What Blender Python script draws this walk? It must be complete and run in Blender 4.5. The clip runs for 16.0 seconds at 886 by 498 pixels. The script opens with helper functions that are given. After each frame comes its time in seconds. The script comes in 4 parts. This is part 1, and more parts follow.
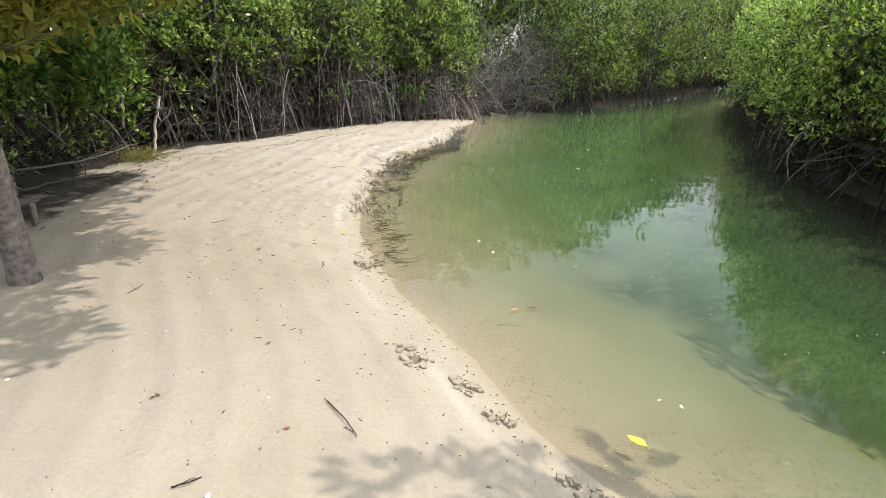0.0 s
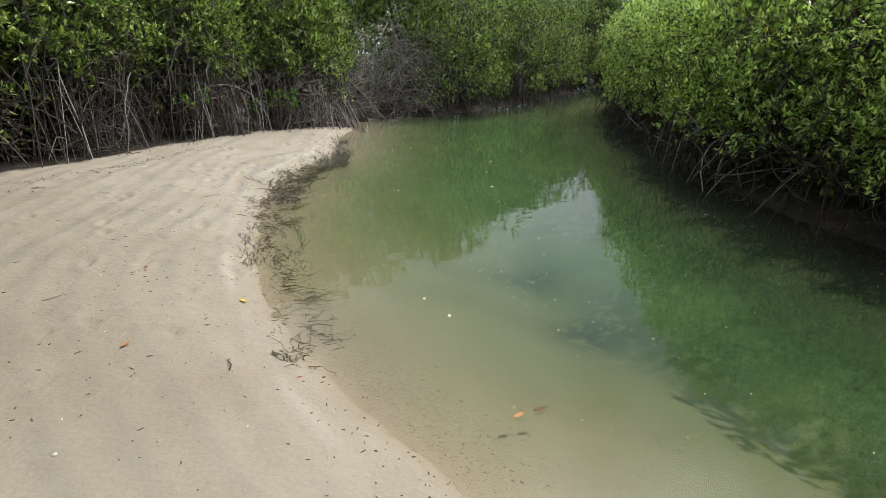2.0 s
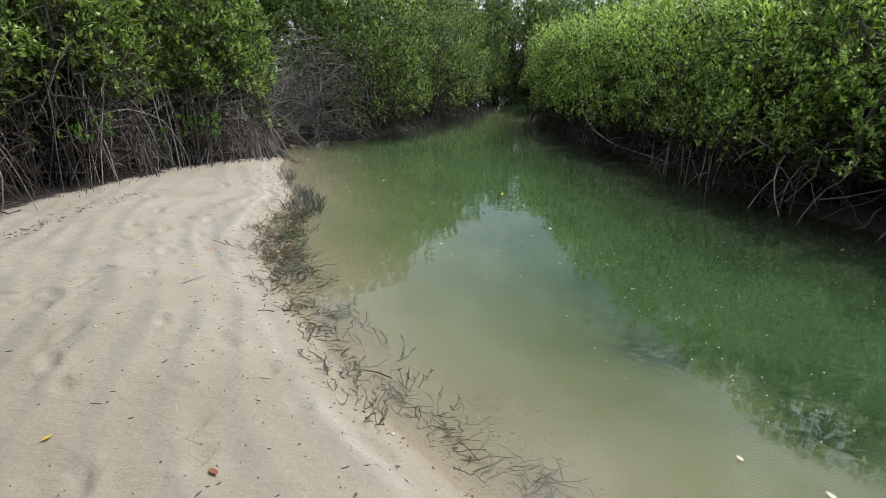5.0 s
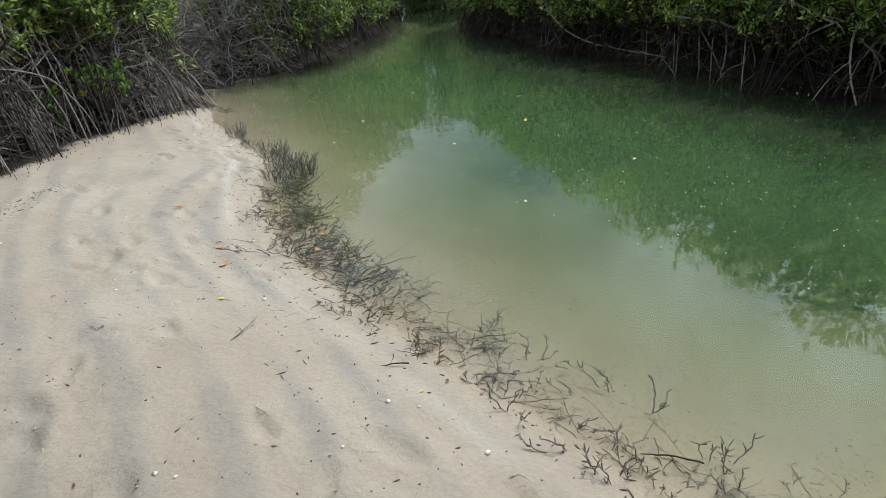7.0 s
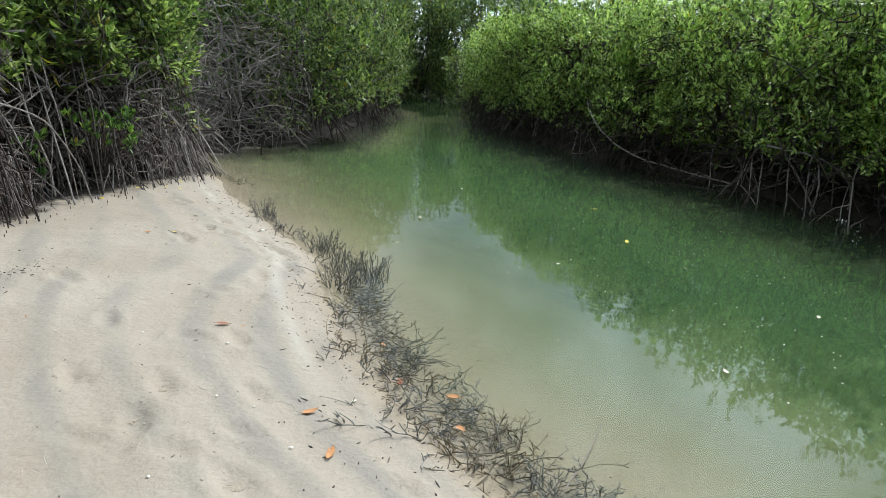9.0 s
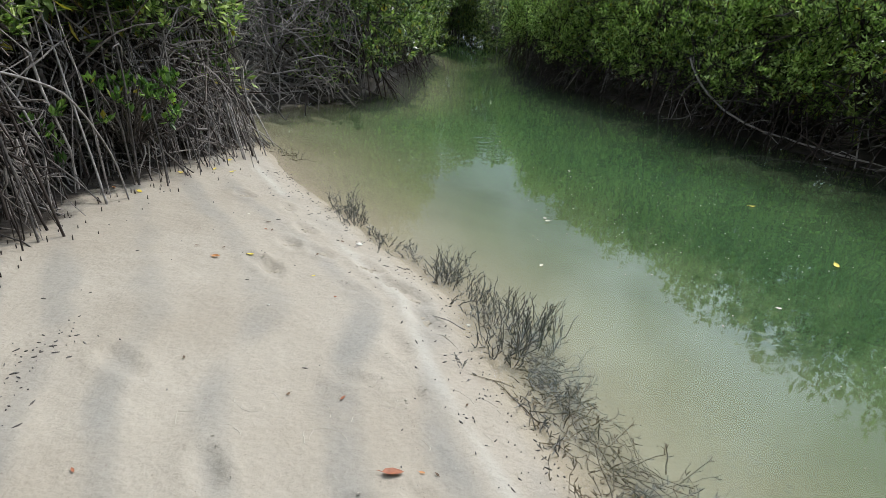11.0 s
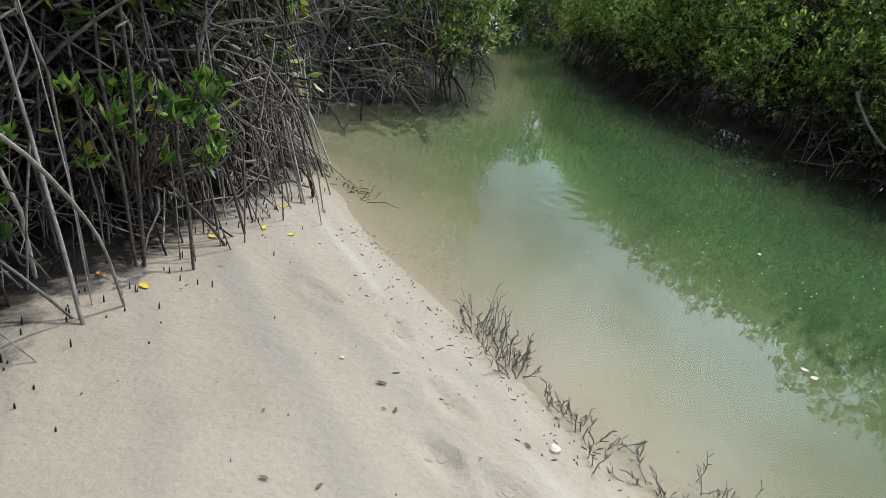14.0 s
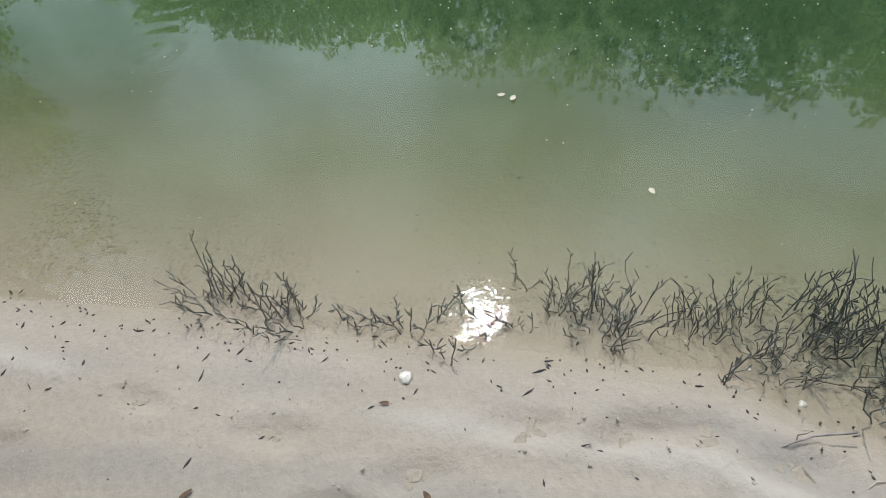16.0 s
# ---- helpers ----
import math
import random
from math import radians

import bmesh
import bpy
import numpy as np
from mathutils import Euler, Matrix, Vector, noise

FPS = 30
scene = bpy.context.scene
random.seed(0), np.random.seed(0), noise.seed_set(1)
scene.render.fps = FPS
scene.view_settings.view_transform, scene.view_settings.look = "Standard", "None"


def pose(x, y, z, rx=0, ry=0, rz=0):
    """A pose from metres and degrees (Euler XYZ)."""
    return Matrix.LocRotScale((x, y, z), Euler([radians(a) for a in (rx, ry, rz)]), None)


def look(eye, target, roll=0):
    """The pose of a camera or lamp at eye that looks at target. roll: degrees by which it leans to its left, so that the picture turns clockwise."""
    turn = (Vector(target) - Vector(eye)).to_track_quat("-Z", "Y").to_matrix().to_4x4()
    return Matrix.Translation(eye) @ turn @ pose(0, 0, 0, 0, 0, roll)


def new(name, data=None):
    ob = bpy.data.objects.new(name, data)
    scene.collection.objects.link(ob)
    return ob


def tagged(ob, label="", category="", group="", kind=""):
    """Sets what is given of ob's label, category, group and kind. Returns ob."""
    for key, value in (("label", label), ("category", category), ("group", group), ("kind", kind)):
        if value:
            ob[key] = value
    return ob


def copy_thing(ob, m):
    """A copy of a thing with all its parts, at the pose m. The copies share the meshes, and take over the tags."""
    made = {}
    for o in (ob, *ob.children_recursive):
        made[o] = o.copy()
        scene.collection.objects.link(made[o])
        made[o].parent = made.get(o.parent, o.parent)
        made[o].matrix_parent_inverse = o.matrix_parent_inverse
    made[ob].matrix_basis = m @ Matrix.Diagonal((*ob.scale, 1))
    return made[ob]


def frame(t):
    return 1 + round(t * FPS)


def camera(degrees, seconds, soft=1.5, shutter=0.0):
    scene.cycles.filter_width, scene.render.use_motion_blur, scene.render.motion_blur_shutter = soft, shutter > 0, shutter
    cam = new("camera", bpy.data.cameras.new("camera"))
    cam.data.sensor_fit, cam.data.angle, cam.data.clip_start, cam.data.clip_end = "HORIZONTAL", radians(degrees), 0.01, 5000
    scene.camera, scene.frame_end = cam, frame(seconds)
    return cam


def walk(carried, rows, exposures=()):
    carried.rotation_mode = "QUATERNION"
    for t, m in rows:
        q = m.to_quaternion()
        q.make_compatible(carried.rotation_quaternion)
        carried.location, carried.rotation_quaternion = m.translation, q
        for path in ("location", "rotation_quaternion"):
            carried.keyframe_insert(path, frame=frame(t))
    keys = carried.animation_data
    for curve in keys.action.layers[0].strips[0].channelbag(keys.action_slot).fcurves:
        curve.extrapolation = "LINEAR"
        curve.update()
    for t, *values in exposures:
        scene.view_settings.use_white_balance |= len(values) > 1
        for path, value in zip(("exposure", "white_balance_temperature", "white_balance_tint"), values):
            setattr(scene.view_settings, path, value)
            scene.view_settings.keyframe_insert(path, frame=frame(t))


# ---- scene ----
cam = camera(75.0, 16.0, soft=0.5)
PATH = [
    (0, (0.129, 0.211, 1.568), (0.143, 2.108, 0.933), -1.38),
    (0.5, (-0.096, 0.504, 1.553), (-0.286, 2.345, 0.795), 1.26),
    (1, (-0.180, 0.820, 1.530), (-0.118, 2.715, 0.893), 4.39),
    (1.5, (-0.274, 1.088, 1.567), (-0.026, 2.961, 0.911), -0.12),
    (2, (-0.337, 1.424, 1.650), (0.145, 3.255, 1.003), -0.40),
    (2.5, (-0.669, 1.962, 1.534), (-0.298, 3.828, 0.916), 0.40),
    (3, (-0.841, 2.398, 1.478), (-0.515, 4.289, 0.914), -1.16),
    (3.5, (-1.018, 2.729, 1.473), (-0.625, 4.615, 0.933), -0.41),
    (4, (-1.184, 2.922, 1.569), (-0.401, 4.683, 1.031), -0.90),
    (4.2, (-1.239, 3.048, 1.565), (-0.415, 4.797, 1.053), -2.34),
    (6.3, (-2.016, 5.259, 1.637), (-0.885, 6.687, 0.811), 2.95),
    (6.5, (-2.011, 5.377, 1.631), (-0.847, 6.756, 0.770), -1.09),
    (7, (-1.974, 5.842, 1.570), (-0.840, 7.237, 0.694), -6.38),
    (7.5, (-2.007, 6.282, 1.559), (-0.783, 7.662, 0.787), -1.36),
    (8, (-2.060, 6.675, 1.588), (-0.717, 8.020, 0.964), -0.24),
    (8.5, (-2.007, 7.198, 1.518), (-0.704, 8.606, 0.951), 1.47),
    (9, (-2.002, 7.596, 1.466), (-0.651, 8.940, 0.857), 2.05),
    (9.5, (-1.937, 7.942, 1.427), (-0.585, 9.243, 0.736), -1.86),
    (9.7, (-1.912, 8.053, 1.460), (-0.526, 9.287, 0.715), -3.93),
    (11.8, (-1.631, 9.895, 1.581), (-0.310, 11.175, 0.795), 8.59),
    (12, (-1.587, 9.961, 1.619), (-0.154, 11.115, 0.832), 5.81),
    (12.5, (-1.512, 10.214, 1.708), (0.049, 11.180, 0.915), 5.65),
    (13, (-1.446, 10.627, 1.615), (0.122, 11.559, 0.794), 7.04),
    (13.5, (-1.320, 10.947, 1.544), (0.206, 11.925, 0.699), 3.12),
    (14, (-1.159, 11.389, 1.445), (0.156, 12.638, 0.604), 8.81),
    (14.5, (-1.018, 11.710, 1.328), (0.193, 13.067, 0.496), 12.62),
    (14.8, (-0.914, 11.692, 1.453), (0.508, 12.51, 0.378), 3.1),
    (15, (-0.874, 11.684, 1.502), (0.630, 12.293, 0.332), -0.57),
    (15.5, (-0.626, 11.779, 1.533), (0.759, 12.126, 0.132), -3.52),
    (16, (-0.582, 11.822, 1.542), (0.771, 11.986, 0.078), -9.10),
]
EXPOSURES = [(0.0, 0.16, 6750, 10), (0.5, -0.15, 6950, 10), (1.0, -0.17, 6750, 10), (2.0, -0.35, 6650, 9), (4.0, -0.4, 6400, 9), (7.0, -0.45, 6150, 9), (9.0, -0.27, 6050, 7), (12.0, -0.42, 6050, 9), (13.5, -0.36, 6050, 9), (14.5, -0.4, 6150, 10), (15.0, -0.58, 6120, 10), (15.2, -0.58, 6100, 10), (16.0, -0.68, 6000, 10)]
walk(cam, [(t, look(eye, target, roll)) for t, eye, target, roll in PATH], EXPOSURES)

# ---- world, sun, exposure ----
SUN_EL, SUN_AZ = radians(54), radians(88)
world = bpy.data.worlds.new("sky")
scene.world = world
world.use_nodes = True
wn = world.node_tree.nodes
sky = wn.new("ShaderNodeTexSky")
sky.sky_type, sky.sun_disc = "NISHITA", False
sky.sun_elevation, sky.sun_rotation = SUN_EL, SUN_AZ
sky.air_density, sky.dust_density = 1.2, 2.5
way = wn.new("ShaderNodeTexCoord")
cloud = wn.new("ShaderNodeTexNoise")
cloud.inputs["Scale"].default_value, cloud.inputs["Detail"].default_value = 2.3, 6
share = wn.new("ShaderNodeValToRGB")
share.color_ramp.elements[0].position, share.color_ramp.elements[1].position = 0.37, 0.57
cover = wn.new("ShaderNodeMix")
cover.data_type = "RGBA"
to_sun = Vector((math.sin(SUN_AZ) * math.cos(SUN_EL), math.cos(SUN_AZ) * math.cos(SUN_EL), math.sin(SUN_EL)))
near_sun = wn.new("ShaderNodeVectorMath")
near_sun.operation = "DOT_PRODUCT"
near_sun.inputs[1].default_value = to_sun
shine = wn.new("ShaderNodeMapRange")
shine.interpolation_type = "SMOOTHSTEP"
for slot, value in enumerate((0.55, 1.0, 1.0, 3.4), 1):
    shine.inputs[slot].default_value = value
lit_cloud = wn.new("ShaderNodeVectorMath")
lit_cloud.operation = "SCALE"
lit_cloud.inputs[0].default_value = (11.2, 12.2, 13.6)
for a, b in ((way.outputs["Generated"], near_sun.inputs[0]), (near_sun.outputs["Value"], shine.inputs[0]), (shine.outputs[0], lit_cloud.inputs["Scale"]),
             (lit_cloud.outputs[0], cover.inputs[7]), (way.outputs["Generated"], cloud.inputs["Vector"]), (cloud.outputs["Fac"], share.inputs[0]), (share.outputs[0], cover.inputs[0]),
             (sky.outputs[0], cover.inputs[6]), (cover.outputs[2], wn["Background"].inputs[0])):
    world.node_tree.links.new(a, b)
wn["Background"].inputs[1].default_value = 0.12
sun_lamp = new("sun", bpy.data.lights.new("sun", "SUN"))
sun_lamp.data.energy, sun_lamp.data.angle, sun_lamp.data.color = 3.6, radians(0.6), (1.0, 0.95, 0.86)
sun_lamp.matrix_world = look(to_sun * 40, (0, 0, 0))

# ---- materials ----


class Nodes:
    """A node material under construction."""

    def __init__(self, name):
        self.mat = bpy.data.materials.new(name)
        self.mat.use_nodes = True
        self.tree = self.mat.node_tree
        self.bsdf = self.tree.nodes["Principled BSDF"]
        self.out = self.tree.nodes["Material Output"]

    def add(self, kind, **values):
        n = self.tree.nodes.new(kind)
        for k, v in values.items():
            n.inputs[k].default_value = v
        return n

    def link(self, a, b):
        self.tree.links.new(a, b)

    def pos(self):
        return self.add("ShaderNodeNewGeometry").outputs["Position"]

    def noise(self, scale, detail=4.0, rough=0.6, vec=None):
        n = self.add("ShaderNodeTexNoise", Scale=scale, Detail=detail, Roughness=rough)
        self.link(vec if vec is not None else self.pos(), n.inputs["Vector"])
        return n.outputs["Fac"]

    def ramp(self, fac, stops):
        n = self.add("ShaderNodeValToRGB")
        el = n.color_ramp.elements
        while len(el) < len(stops):
            el.new(0.5)
        for e, (p, c) in zip(el, stops):
            e.position, e.color = p, (*c, 1) if len(c) == 3 else c
        self.link(fac, n.inputs[0])
        return n.outputs[0]

    def mix(self, fac, a, b, mode="MIX"):
        n = self.tree.nodes.new("ShaderNodeMix")
        n.data_type, n.blend_type = "RGBA", mode
        for s, v in ((n.inputs[0], fac), (n.inputs[6], a), (n.inputs[7], b)):
            if isinstance(v, (int, float)):
                s.default_value = v
            elif isinstance(v, tuple):
                s.default_value = (*v, 1)
            else:
                self.link(v, s)
        return n.outputs[2]

    def math(self, op, a, b=0.0, c=0.0):
        n = self.tree.nodes.new("ShaderNodeMath")
        n.operation = op
        for s, v in zip(n.inputs, (a, b, c)):
            if isinstance(v, (int, float)):
                s.default_value = v
            else:
                self.link(v, s)
        return n.outputs[0]

    def bump(self, height, strength, distance):
        n = self.add("ShaderNodeBump", Strength=strength, Distance=distance)
        self.link(height, n.inputs["Height"])
        self.link(n.outputs[0], self.bsdf.inputs["Normal"])
        return n.outputs[0]

    def attribute(self, name):
        n = self.tree.nodes.new("ShaderNodeAttribute")
        n.attribute_name = name
        return n.outputs["Fac"]


def ground_material():
    m = Nodes("sand_and_mud")
    grain = m.noise(700, 2)
    fine = m.noise(45, 5)
    patch = m.noise(1.1, 3)
    sand = m.ramp(patch, [(0.3, (0.298, 0.252, 0.192)), (0.7, (0.352, 0.306, 0.242))])
    band = m.math("MULTIPLY", m.attribute("band"), m.ramp(m.noise(2.2, 4), [(0.3, (0.45, 0.45, 0.45)), (0.6, (1, 1, 1))]))
    sand = m.mix(band, sand, (0.2, 0.19, 0.168))
    sand = m.mix(0.16, sand, m.ramp(fine, [(0.3, (0.3, 0.3, 0.3)), (0.7, (0.7, 0.7, 0.7))]), "OVERLAY")
    sand = m.mix(0.1, sand, m.ramp(grain, [(0.3, (0.25, 0.25, 0.25)), (0.7, (0.75, 0.75, 0.75))]), "OVERLAY")
    speck = m.ramp(m.noise(75, 2), [(0.69, (0, 0, 0)), (0.72, (1, 1, 1))])
    sand = m.mix(m.math("MULTIPLY", speck, 0.45), sand, (0.16, 0.12, 0.085))
    sand = m.mix(m.math("MULTIPLY", m.attribute("crest"), 0.45), sand, (0.45, 0.42, 0.36))
    wet = m.attribute("wet")
    sand = m.mix(m.math("MULTIPLY", wet, 0.85), sand, (0.28, 0.228, 0.15))
    bits = m.ramp(m.noise(60, 3, 0.7), [(0.53, (0, 0, 0)), (0.6, (1, 1, 1))])
    sand = m.mix(m.math("MULTIPLY", m.math("MULTIPLY", bits, m.attribute("under")), 0.8), sand, (0.11, 0.084, 0.05))
    growth = m.math("MULTIPLY", m.attribute("weedbed"), m.ramp(m.noise(7, 5, 0.7), [(0.38, (0, 0, 0)), (0.5, (1, 1, 1))]))
    sand = m.mix(growth, sand, (0.012, 0.02, 0.01))
    # mud taken down to near black, so it carries the mangroves' shade too
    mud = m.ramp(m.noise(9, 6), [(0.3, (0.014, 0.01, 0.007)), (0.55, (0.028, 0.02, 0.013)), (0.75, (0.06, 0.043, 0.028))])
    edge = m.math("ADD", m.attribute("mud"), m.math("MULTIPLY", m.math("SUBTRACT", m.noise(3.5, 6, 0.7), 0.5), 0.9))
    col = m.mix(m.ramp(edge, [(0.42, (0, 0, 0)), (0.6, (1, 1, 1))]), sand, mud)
    m.link(col, m.bsdf.inputs["Base Color"])
    m.link(m.ramp(wet, [(0.2, (0.93, 0.93, 0.93)), (1, (0.55, 0.55, 0.55))]), m.bsdf.inputs["Roughness"])
    h = m.math("ADD", m.math("ADD", m.math("MULTIPLY", fine, 0.8), m.math("MULTIPLY", m.noise(14, 4), 1.6)), m.math("MULTIPLY", m.noise(260, 3), 0.16))
    m.bump(h, 0.55, 0.012)
    return m.mat


def water_material():
    m = Nodes("creek_water")
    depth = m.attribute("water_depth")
    m.tree.nodes.remove(m.bsdf)
    rip = m.math("ADD", m.noise(2.6, 2, 0.5), m.math("MULTIPLY", m.noise(17, 2, 0.5), 0.06))
    # rings spreading where a fish stirs the surface
    for place in ((3.42, 13.85, 0.0), (2.6, 13.75, 0.0)):
        away = m.tree.nodes.new("ShaderNodeVectorMath")
        away.operation = "DISTANCE"
        m.link(m.pos(), away.inputs[0])
        away.inputs[1].default_value = place
        r = away.outputs["Value"]
        ring = m.math("MULTIPLY", m.math("SINE", m.math("MULTIPLY", r, 34.0)), m.math("EXPONENT", m.math("MULTIPLY", m.math("MULTIPLY", r, r), -9.0)))
        rip = m.math("ADD", rip, m.math("MULTIPLY", ring, 0.38))
    # wavelets about the weed stems at the bend
    away = m.tree.nodes.new("ShaderNodeVectorMath")
    away.operation = "DISTANCE"
    m.link(m.pos(), away.inputs[0])
    away.inputs[1].default_value = (0.56, 11.85, 0.0)
    r = away.outputs["Value"]
    rip = m.math("ADD", rip, m.math("MULTIPLY", m.math("MULTIPLY", m.noise(26, 3, 0.6), m.math("EXPONENT", m.math("MULTIPLY", m.math("MULTIPLY", r, r), -7.0))), 0.4))
    bump = m.add("ShaderNodeBump", Strength=0.06, Distance=0.05)
    m.link(rip, bump.inputs["Height"])
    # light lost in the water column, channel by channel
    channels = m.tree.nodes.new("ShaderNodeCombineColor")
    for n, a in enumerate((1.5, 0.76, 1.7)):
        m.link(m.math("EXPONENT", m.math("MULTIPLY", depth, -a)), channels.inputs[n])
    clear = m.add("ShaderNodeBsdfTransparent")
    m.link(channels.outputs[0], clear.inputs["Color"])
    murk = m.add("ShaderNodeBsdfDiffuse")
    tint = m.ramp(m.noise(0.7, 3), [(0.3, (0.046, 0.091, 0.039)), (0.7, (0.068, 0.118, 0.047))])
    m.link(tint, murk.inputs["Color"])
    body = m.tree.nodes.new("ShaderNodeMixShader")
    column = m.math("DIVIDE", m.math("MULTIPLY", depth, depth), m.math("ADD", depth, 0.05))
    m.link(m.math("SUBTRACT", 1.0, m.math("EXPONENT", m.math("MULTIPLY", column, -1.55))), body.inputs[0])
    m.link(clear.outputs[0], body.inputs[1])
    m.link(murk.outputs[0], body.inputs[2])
    gloss = m.add("ShaderNodeBsdfGlossy", Roughness=0.02)
    m.link(bump.outputs[0], gloss.inputs["Normal"])
    fres = m.add("ShaderNodeFresnel", IOR=1.33)
    m.link(bump.outputs[0], fres.inputs["Normal"])
    top = m.tree.nodes.new("ShaderNodeMixShader")
    m.link(fres.outputs[0], top.inputs[0])
    m.link(body.outputs[0], top.inputs[1])
    m.link(gloss.outputs[0], top.inputs[2])
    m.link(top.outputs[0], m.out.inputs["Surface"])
    return m.mat


def leaf_material(name, dark, mid, light, odd=(0.30, 0.24, 0.03), odd_share=0.03, rough=0.42, back_share=0.37):
    m = Nodes(name)
    isle = m.add("ShaderNodeNewGeometry").outputs["Random Per Island"]
    col = m.ramp(isle, [(0.0, dark), (0.45, mid), (1 - odd_share - 0.01, light), (1 - odd_share, odd)])
    tone = m.ramp(m.noise(1.1, 3), [(0.3, (0.35, 0.35, 0.35)), (0.7, (0.65, 0.65, 0.65))])
    col = m.mix(0.6, col, tone, "OVERLAY")
    m.link(col, m.bsdf.inputs["Base Color"])
    m.bsdf.inputs["Roughness"].default_value = rough
    back = m.add("ShaderNodeBsdfTranslucent")
    m.link(m.mix(1.0, col, (0.88, 1.08, 0.56), "MULTIPLY"), back.inputs["Color"])
    both = m.tree.nodes.new("ShaderNodeMixShader")
    both.inputs[0].default_value = back_share
    m.link(m.bsdf.outputs[0], both.inputs[1])
    m.link(back.outputs[0], both.inputs[2])
    m.link(both.outputs[0], m.out.inputs["Surface"])
    return m.mat


def bark_material(name, dark, light, scale=30, rough=0.9):
    m = Nodes(name)
    isle = m.add("ShaderNodeNewGeometry").outputs["Random Per Island"]
    whole = m.add("ShaderNodeObjectInfo").outputs["Random"]
    n = m.noise(scale, 5, 0.65)
    col = m.ramp(n, [(0.3, dark), (0.7, light)])
    vary = m.math("FRACT", m.math("ADD", isle, whole))
    col = m.mix(0.75, col, m.ramp(vary, [(0, (0.22, 0.22, 0.22)), (1, (0.72, 0.7, 0.68))]), "OVERLAY")
    m.link(col, m.bsdf.inputs["Base Color"])
    m.bsdf.inputs["Roughness"].default_value = rough
    m.bump(n, 0.6, 0.01)
    return m.mat


def plain_material(name, a, b, scale=40, rough=0.7, bump=0.3):
    m = Nodes(name)
    n = m.noise(scale, 4)
    col = m.ramp(n, [(0.3, a), (0.7, b)])
    m.link(col, m.bsdf.inputs["Base Color"])
    m.bsdf.inputs["Roughness"].default_value = rough
    m.bump(n, bump, 0.004)
    return m.mat


GROUND = ground_material()
WATER = water_material()
LEAF_RED = leaf_material("mangrove_leaf", (0.012, 0.028, 0.008), (0.17, 0.27, 0.065), (0.6, 0.67, 0.25), rough=0.28, back_share=0.4)
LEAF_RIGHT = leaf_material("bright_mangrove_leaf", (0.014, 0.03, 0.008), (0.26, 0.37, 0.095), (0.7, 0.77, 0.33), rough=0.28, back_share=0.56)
# mangrove leaf again, the shade of inner and far rows put into its colour
LEAF_SHADED = leaf_material("shaded_mangrove_leaf", (0.01, 0.024, 0.008), (0.095, 0.155, 0.036), (0.4, 0.48, 0.15), rough=0.3, back_share=0.38)
LEAF_GREY = leaf_material("grey_green_leaf", (0.03, 0.05, 0.02), (0.11, 0.17, 0.06), (0.27, 0.35, 0.13), odd_share=0.02)
LEAF_SHRUB = leaf_material("shrub_leaf", (0.02, 0.05, 0.012), (0.09, 0.18, 0.035), (0.3, 0.43, 0.11))
LEAF_FINE = leaf_material("fine_yellow_leaf", (0.1, 0.11, 0.02), (0.27, 0.27, 0.045), (0.45, 0.42, 0.075), rough=0.6)
BARK_GREY = bark_material("grey_root_bark", (0.035, 0.029, 0.025), (0.15, 0.132, 0.118))
# dark brown bark that also paints the shade on inner roots and twigs
BARK_BROWN_SHADE = bark_material("brown_bark_and_shade", (0.012, 0.008, 0.006), (0.045, 0.03, 0.022))
BARK_PALE = bark_material("pale_root_bark", (0.17, 0.15, 0.135), (0.4, 0.375, 0.35))
BARK_TREE = bark_material("tree_bark", (0.045, 0.04, 0.036), (0.19, 0.165, 0.145), 22)
TWIG_GREY = bark_material("bare_twig", (0.12, 0.104, 0.094), (0.31, 0.28, 0.255), 18)

# ---- mesh tools ----


class Quads:
    """Collects quads and makes one mesh of them."""

    def __init__(self):
        self.v, self.q, self.n = [], [], 0

    def put(self, v, q):
        v = np.asarray(v, float).reshape(-1, 3)
        self.v.append(v)
        self.q.append(np.asarray(q, int).reshape(-1, 4) + self.n)
        self.n += len(v)
        return self

    def mesh(self, name, mat, smooth=True):
        me = bpy.data.meshes.new(name)
        v, q = np.concatenate(self.v), np.concatenate(self.q)
        me.vertices.add(len(v))
        me.vertices.foreach_set("co", v.ravel())
        me.loops.add(q.size)
        me.loops.foreach_set("vertex_index", q.ravel())
        me.polygons.add(len(q))
        me.polygons.foreach_set("loop_start", np.arange(0, q.size, 4))
        me.polygons.foreach_set("use_smooth", np.full(len(q), smooth))
        me.update(calc_edges=True)
        me.validate()
        me.materials.append(mat)
        return me


def thing(name, label, category, group="", kind="", at=None):
    ob = tagged(new(name), label, category, group, kind)
    if at is not None:
        ob.matrix_basis = at
    return ob


def part(name, quads, mat, parent, label="", kind="", smooth=True):
    ob = new(name, quads.mesh(name, mat, smooth))
    ob.parent = parent
    return tagged(ob, label, kind=kind)


def solid(name, quads, mat, label, category, group="", kind="", smooth=True):
    return tagged(new(name, quads.mesh(name, mat, smooth)), label, category, group, kind)


